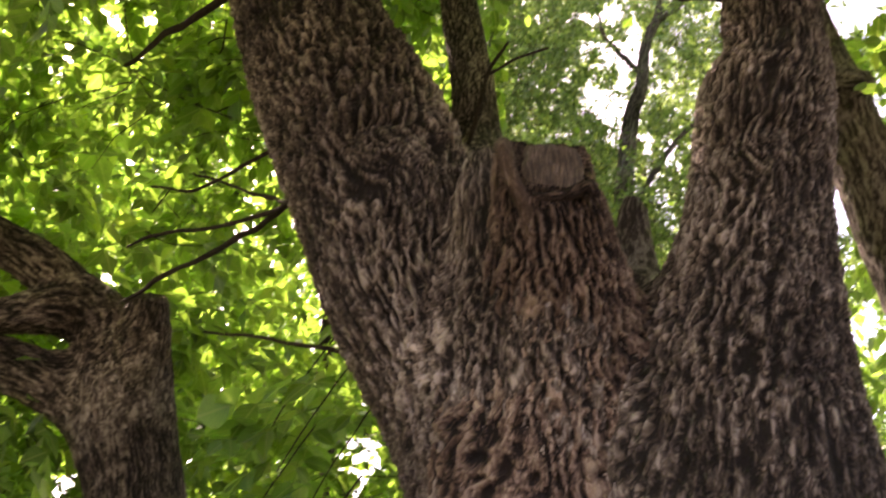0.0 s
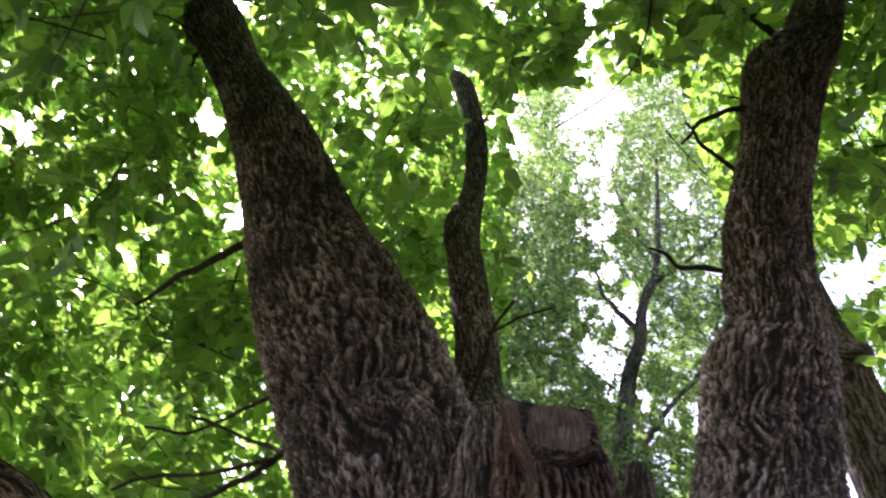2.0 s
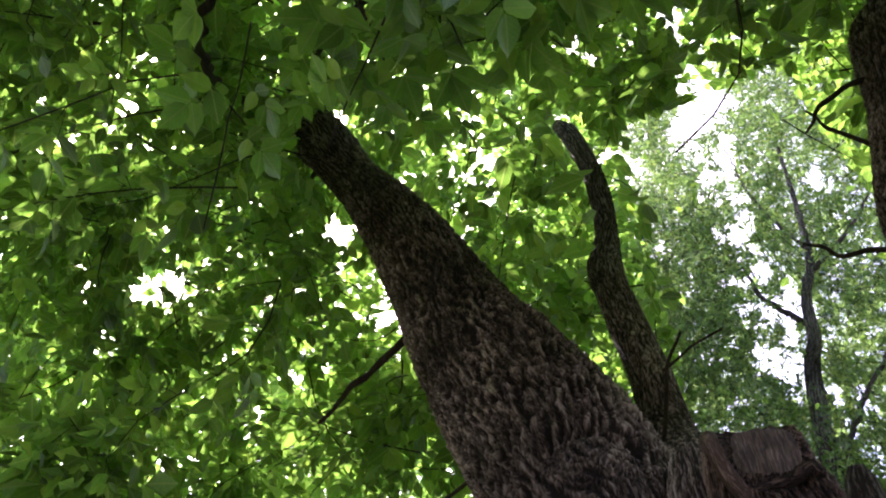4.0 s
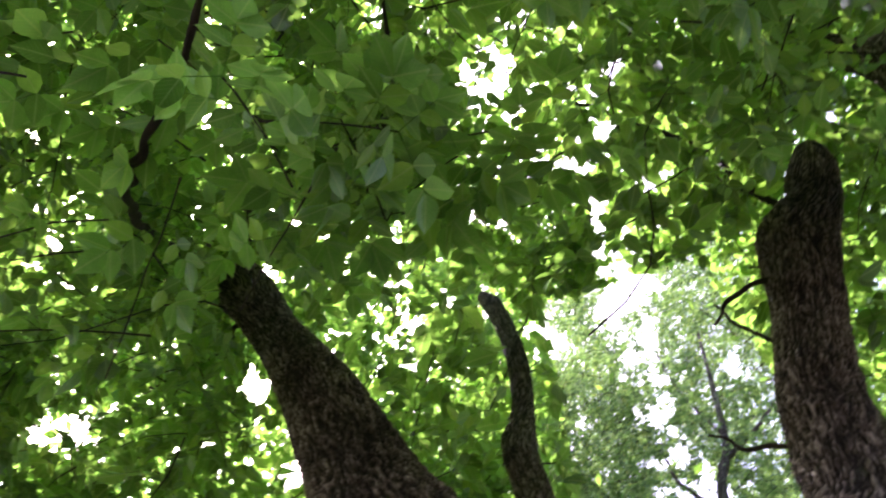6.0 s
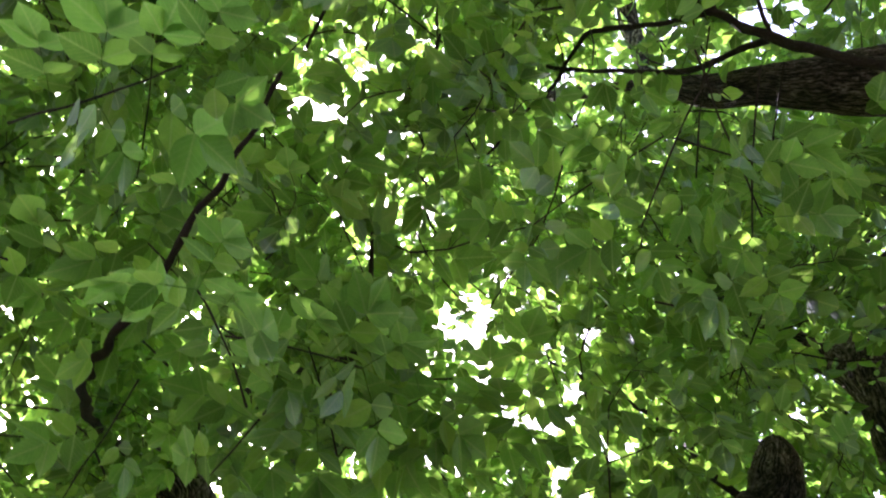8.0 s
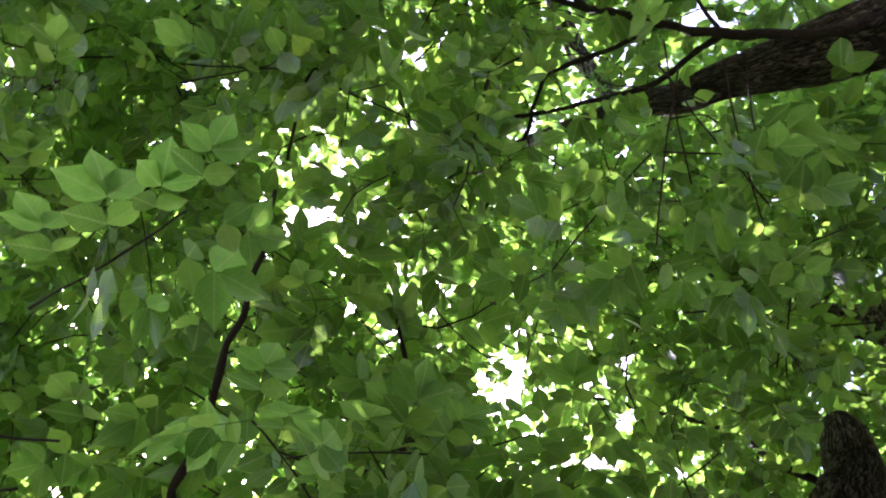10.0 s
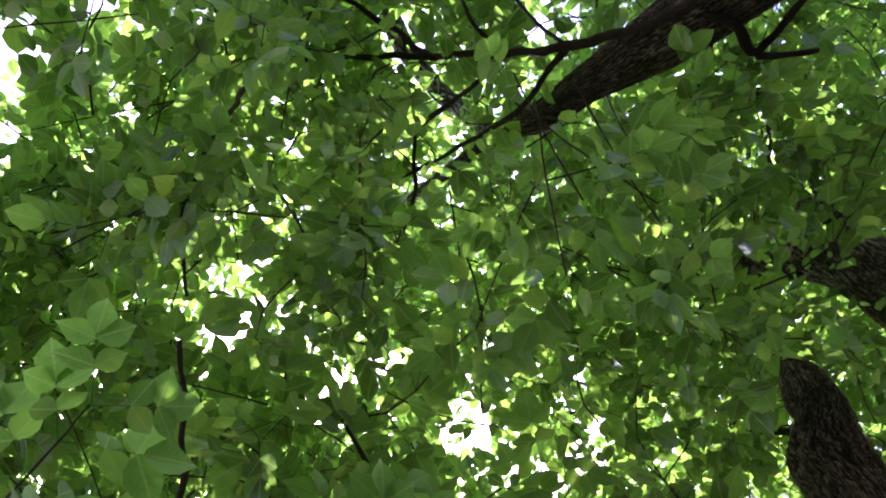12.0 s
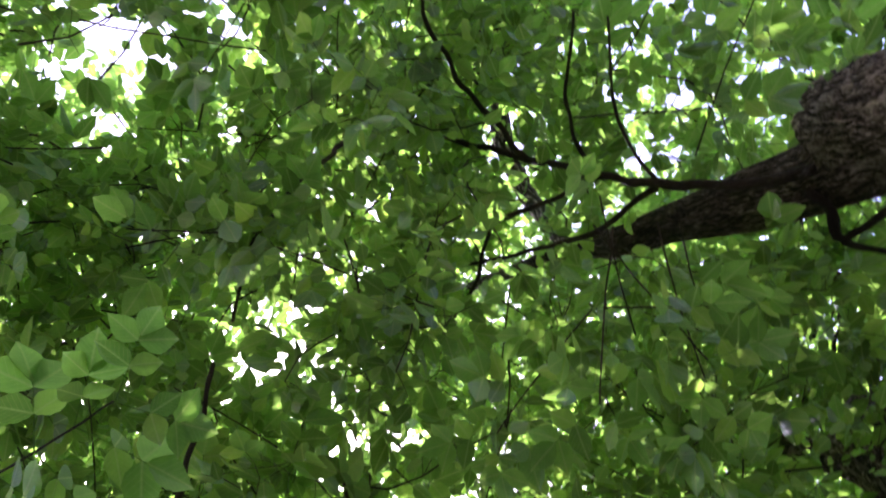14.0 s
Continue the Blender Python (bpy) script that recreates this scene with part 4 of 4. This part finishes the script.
def back_tree(x, y, h, r, seed, label):
    rs = np.random.RandomState(seed)
    ob = thing("tree", label, "tree", (x, y, 0), "trees of the grove")
    a, b = rs.normal(size=2) * 0.4
    limb("trunk", [(x, y, -0.2, r * 1.5), (x, y, 0.5, r), (x + a * 0.4, y + b * 0.4, h * 0.4, r * 0.75), (x + a, y + b, h * 0.8, r * 0.3)], ob, BARK, (), 0.035, 0.012, 0.07, seed)
    for i in range(4):
        t = rs.uniform(0, 6.28)
        z0 = h * rs.uniform(0.3, 0.6)
        branch("branch", [(x + a * 0.3, y + b * 0.3, z0), (x + math.cos(t) * 0.9, y + math.sin(t) * 0.9, z0 + 0.9), (x + math.cos(t) * 1.8, y + math.sin(t) * 1.8, z0 + 2.2)], r * 0.4, 0.02, ob, BARK, seed + i)
    return ob


BACK = [(-5.2, 6.5, 12.0, 0.19), (-1.4, 8.2, 13.5, 0.2), (3.2, 11.0, 14.0, 0.21), (5.6, 5.4, 12.5, 0.19), (6.6, 1.8, 11.5, 0.18), (-6.0, 1.5, 11.5, 0.18)]
backs = [back_tree(x, y, h, r, 300 + 10 * i, "slim tree with a straight trunk and dense yellow-green leaves") for i, (x, y, h, r) in enumerate(BACK)]

# ---- crowns ----
crown(main, (0.2, 1.7, 5.5), (3.3, 2.7, 1.9), 720, 0.092, 401, LEAF, near=1.9)
crown(leaner, (0.7, -0.6, 5.3), (2.9, 2.2, 1.5), 650, 0.083, 402, LEAF, near=1.9)
crown(main, (-1.4, -0.6, 5.0), (1.8, 1.6, 1.0), 330, 0.095, 431, LEAF, near=1.9)
crown(main, (-0.5, 3.2, 5.9), (1.5, 0.9, 1.7), 190, 0.095, 432, LEAF, near=1.9)
crown(main, (1.6, 1.15, 6.0), (1.3, 1.1, 0.9), 280, 0.085, 433, LEAF, near=1.9)
crown(main, (0.95, 1.05, 4.4), (0.7, 0.5, 0.4), 45, 0.08, 441, LEAF, near=1.9)
crown(main, (-0.8, 1.9, 5.7), (1.0, 0.7, 0.5), 50, 0.095, 436, LEAF, near=1.9)
crown(main, (-2.2, 1.6, 5.4), (1.0, 1.0, 0.8), 130, 0.095, 435, LEAF, near=1.9)
crown(pruned, (-1.6, 5.6, 3.0), (2.4, 1.1, 1.6), 140, 0.125, 434, LEAF, SHAPE_FAR, near=3.0, low=1.5)
crown(pruned, (-3.0, 3.6, 4.6), (2.2, 1.6, 2.3), 280, 0.145, 403, LEAF, SHAPE_FAR, near=2.6, low=2.0)
crown(pruned, (-4.2, 4.6, 8.0), (1.7, 1.2, 1.5), 55, 0.14, 437, LEAF, SHAPE_FAR, near=3.0)
crown(pale, (2.3, 3.0, 5.8), (2.0, 1.7, 1.9), 160, 0.1, 404, LEAF, SHAPE_FAR, near=2.6)
crown(far, (1.6, 7.0, 9.3), (3.2, 2.2, 4.5), 3000, 0.058, 405, LEAF_FAR, SHAPE_FINE, twig_len=0.55, near=3, twig_r=0.003)
crown(far, (2.3, 6.2, 11.6), (2.1, 1.6, 1.9), 480, 0.06, 406, LEAF_FAR, SHAPE_FINE, twig_len=0.6, near=3)
crown(far, (0.5, 5.4, 8.4), (1.3, 1.0, 1.5), 420, 0.055, 409, LEAF_FAR, SHAPE_FINE, twig_len=0.5, near=3, twig_r=0.003)
crown(far, (0.9, 6.4, 7.0), (2.2, 1.7, 2.4), 1150, 0.055, 408, LEAF_FAR, SHAPE_FINE, twig_len=0.5, near=3, twig_r=0.003)
crown(far, (1.15, 6.8, 4.3), (1.7, 0.8, 1.5), 120, 0.12, 407, LEAF, SHAPE_FAR, near=3)
for i, ((x, y, h, r), ob) in enumerate(zip(BACK, backs)):
    crown(ob, (x, y, h * (0.42 if i in (0, 1, 5) else 0.57)), (3.3, 3.0, h * (0.33 if i in (0, 1, 5) else 0.43)), (420, 430, 800, 240, 220, 280)[i], 0.1 if i == 2 else 0.18, 410 + i, LEAF_FAR if i == 2 else LEAF, SHAPE_FAR, twig_len=0.8, near=3.2, low=1.2)

ROW = [(-11.5, 9.0, 11.0, 0.2), (-6.5, 12.0, 12.0, 0.22), (-0.8, 14.0, 13.0, 0.22), (4.5, 14.5, 13.0, 0.21)]
for i, (x, y, h, r) in enumerate(ROW):
    ob = back_tree(x, y, h, r, 700 + 10 * i, "distant tree with a broad sunlit yellow-green crown")
    crown(ob, (x, y, h * 0.5), (4.2, 2.2, h * 0.46), 360, 0.26, 720 + i, LEAF, SHAPE_FAR, twig_len=1.3, near=3.2, low=0.8, twig_r=0.01)


# ---- leaves hanging close overhead, one by one ----
def leaf_mesh(seed, leaf=0.1):
    """One compound leaf: a thin stalk along x with five to seven drooping leaflets."""
    rs = np.random.RandomState(seed)
    d, up = np.array([1.0, 0, -0.15]), np.array([0, 0, 1.0])
    y = np.array([0, 1.0, 0])
    rach = leaf * 1.45
    spots = [(1.0, 0, 1.1), (0.93, 1, 0.95), (0.93, -1, 0.95), (0.55, 1, 0.85), (0.55, -1, 0.85)]
    b = np.array([d * rach * a for a, _, _ in spots])
    w = np.array([d * (1.0 if s == 0 else 0.5) + y * s * 0.85 + np.array([0, 0, -0.2]) + rs.normal(size=3) * 0.13 for _, s, _ in spots])
    f = np.array([up + rs.normal(size=3) * 0.28 for _ in spots])
    z = np.array([leaf * k * rs.uniform(0.85, 1.15) for _, _, k in spots])
    v, uv, t = place_leaflets(b, w, f, z, SHAPE_NEAR)
    va, ta = tubes(np.array([[d * 0, d * rach * 0.5 + up * 0.004, d * rach]]), np.array([0.0016]))
    me = mesh_object("leaf", np.vstack([v, va]), np.vstack([t, ta + len(v)]), LEAF, None, np.vstack([uv, np.zeros((len(va), 2)) + 0.3]))
    data = me.data
    bpy.data.objects.remove(me)
    return data


LEAVES = [leaf_mesh(500 + i) for i in range(14)]
near_rs = np.random.RandomState(77)


def hang(parent, bearing, height, dist, way, leaves=8, length=0.45, size=1.0, lowest=53):
    """A twig with paired leaves, at a bearing and height (degrees) and distance from the standing place."""
    a, e = radians(bearing), radians(height)
    p0 = STAND + dist * np.array([math.sin(a) * math.cos(e), math.cos(a) * math.cos(e), math.sin(e)])
    w = unit(np.array(way, float))
    pts = [p0 + w * length * k - np.array([0, 0, 0.25]) * length * k * k for k in np.linspace(0, 1, 5)]
    branch("twig", [tuple(p) for p in pts], 0.0026, 0.0012, parent, seed=int(near_rs.randint(900)))
    for i in range(leaves):
        k = (i // 2 + 1) / (leaves / 2)
        q = p0 + w * length * k - np.array([0, 0, 0.25]) * length * k * k
        turn = math.atan2(w[1], w[0]) + (1 if i % 2 else -1) * near_rs.uniform(0.6, 1.3)
        reach = q + 0.14 * np.array([math.cos(turn), math.sin(turn), -0.2])
        v = reach - STAND
        if math.degrees(math.asin(v[2] / np.linalg.norm(v))) < lowest or not kept(reach[None], near_rs, 0.7)[0] or not kept(q[None], near_rs, 0.7)[0]:
            continue
        ob = new("leaf", LEAVES[near_rs.randint(len(LEAVES))])
        ob.parent = parent
        ob.matrix_parent_inverse = Matrix.Translation(parent.location).inverted()
        ob.matrix_basis = Matrix.Translation(q) @ Euler((near_rs.normal(0, 0.35), near_rs.normal(0.25, 0.3), turn)).to_matrix().to_4x4() @ Matrix.Scale(size * near_rs.uniform(0.75, 1.15), 4)


for i in range(4):
    # a low bough sweeps over from the leaning limb
    hang(main, near_rs.uniform(-82, -42), near_rs.uniform(55, 65), near_rs.uniform(1.6, 2.2), near_rs.normal(size=3) * (1, 1, 0.3), 8, near_rs.uniform(0.3, 0.5), 0.85)
for i in range(16):
    hang(main, near_rs.uniform(-160, 0), near_rs.uniform(66, 86), near_rs.uniform(2.3, 3.0), near_rs.normal(size=3) * (1, 1, 0.3), 8, near_rs.uniform(0.3, 0.5), 0.8)
for i in range(9):
    hang(leaner, near_rs.uniform(60, 110), near_rs.uniform(64, 78), near_rs.uniform(2.0, 2.4), near_rs.normal(size=3) * (1, 1, 0.3), 6, near_rs.uniform(0.3, 0.4), 0.8)
for i in range(11):
    hang(main, near_rs.uniform(-46, -16), near_rs.uniform(62.5, 67), near_rs.uniform(1.7, 2.3), near_rs.normal(size=3) * (1, 1, 0.2), 8, near_rs.uniform(0.25, 0.35), 0.85, lowest=57)
for i in range(6):
    hang(main, near_rs.uniform(-6, 3), near_rs.uniform(64, 68), near_rs.uniform(2.2, 2.8), near_rs.normal(size=3) * (1, 0.3, 0.2), 6, near_rs.uniform(0.2, 0.3), 0.85, lowest=61.5)
for a, e in ((-8, 27), (-5, 23), (-9, 21), (-6, 18), (-7, 25)):
    # low leaves beside the front trunk
    hang(pruned, a, e, 2.5, (-0.5, 0.2, -0.6), 8, 0.3, lowest=5)
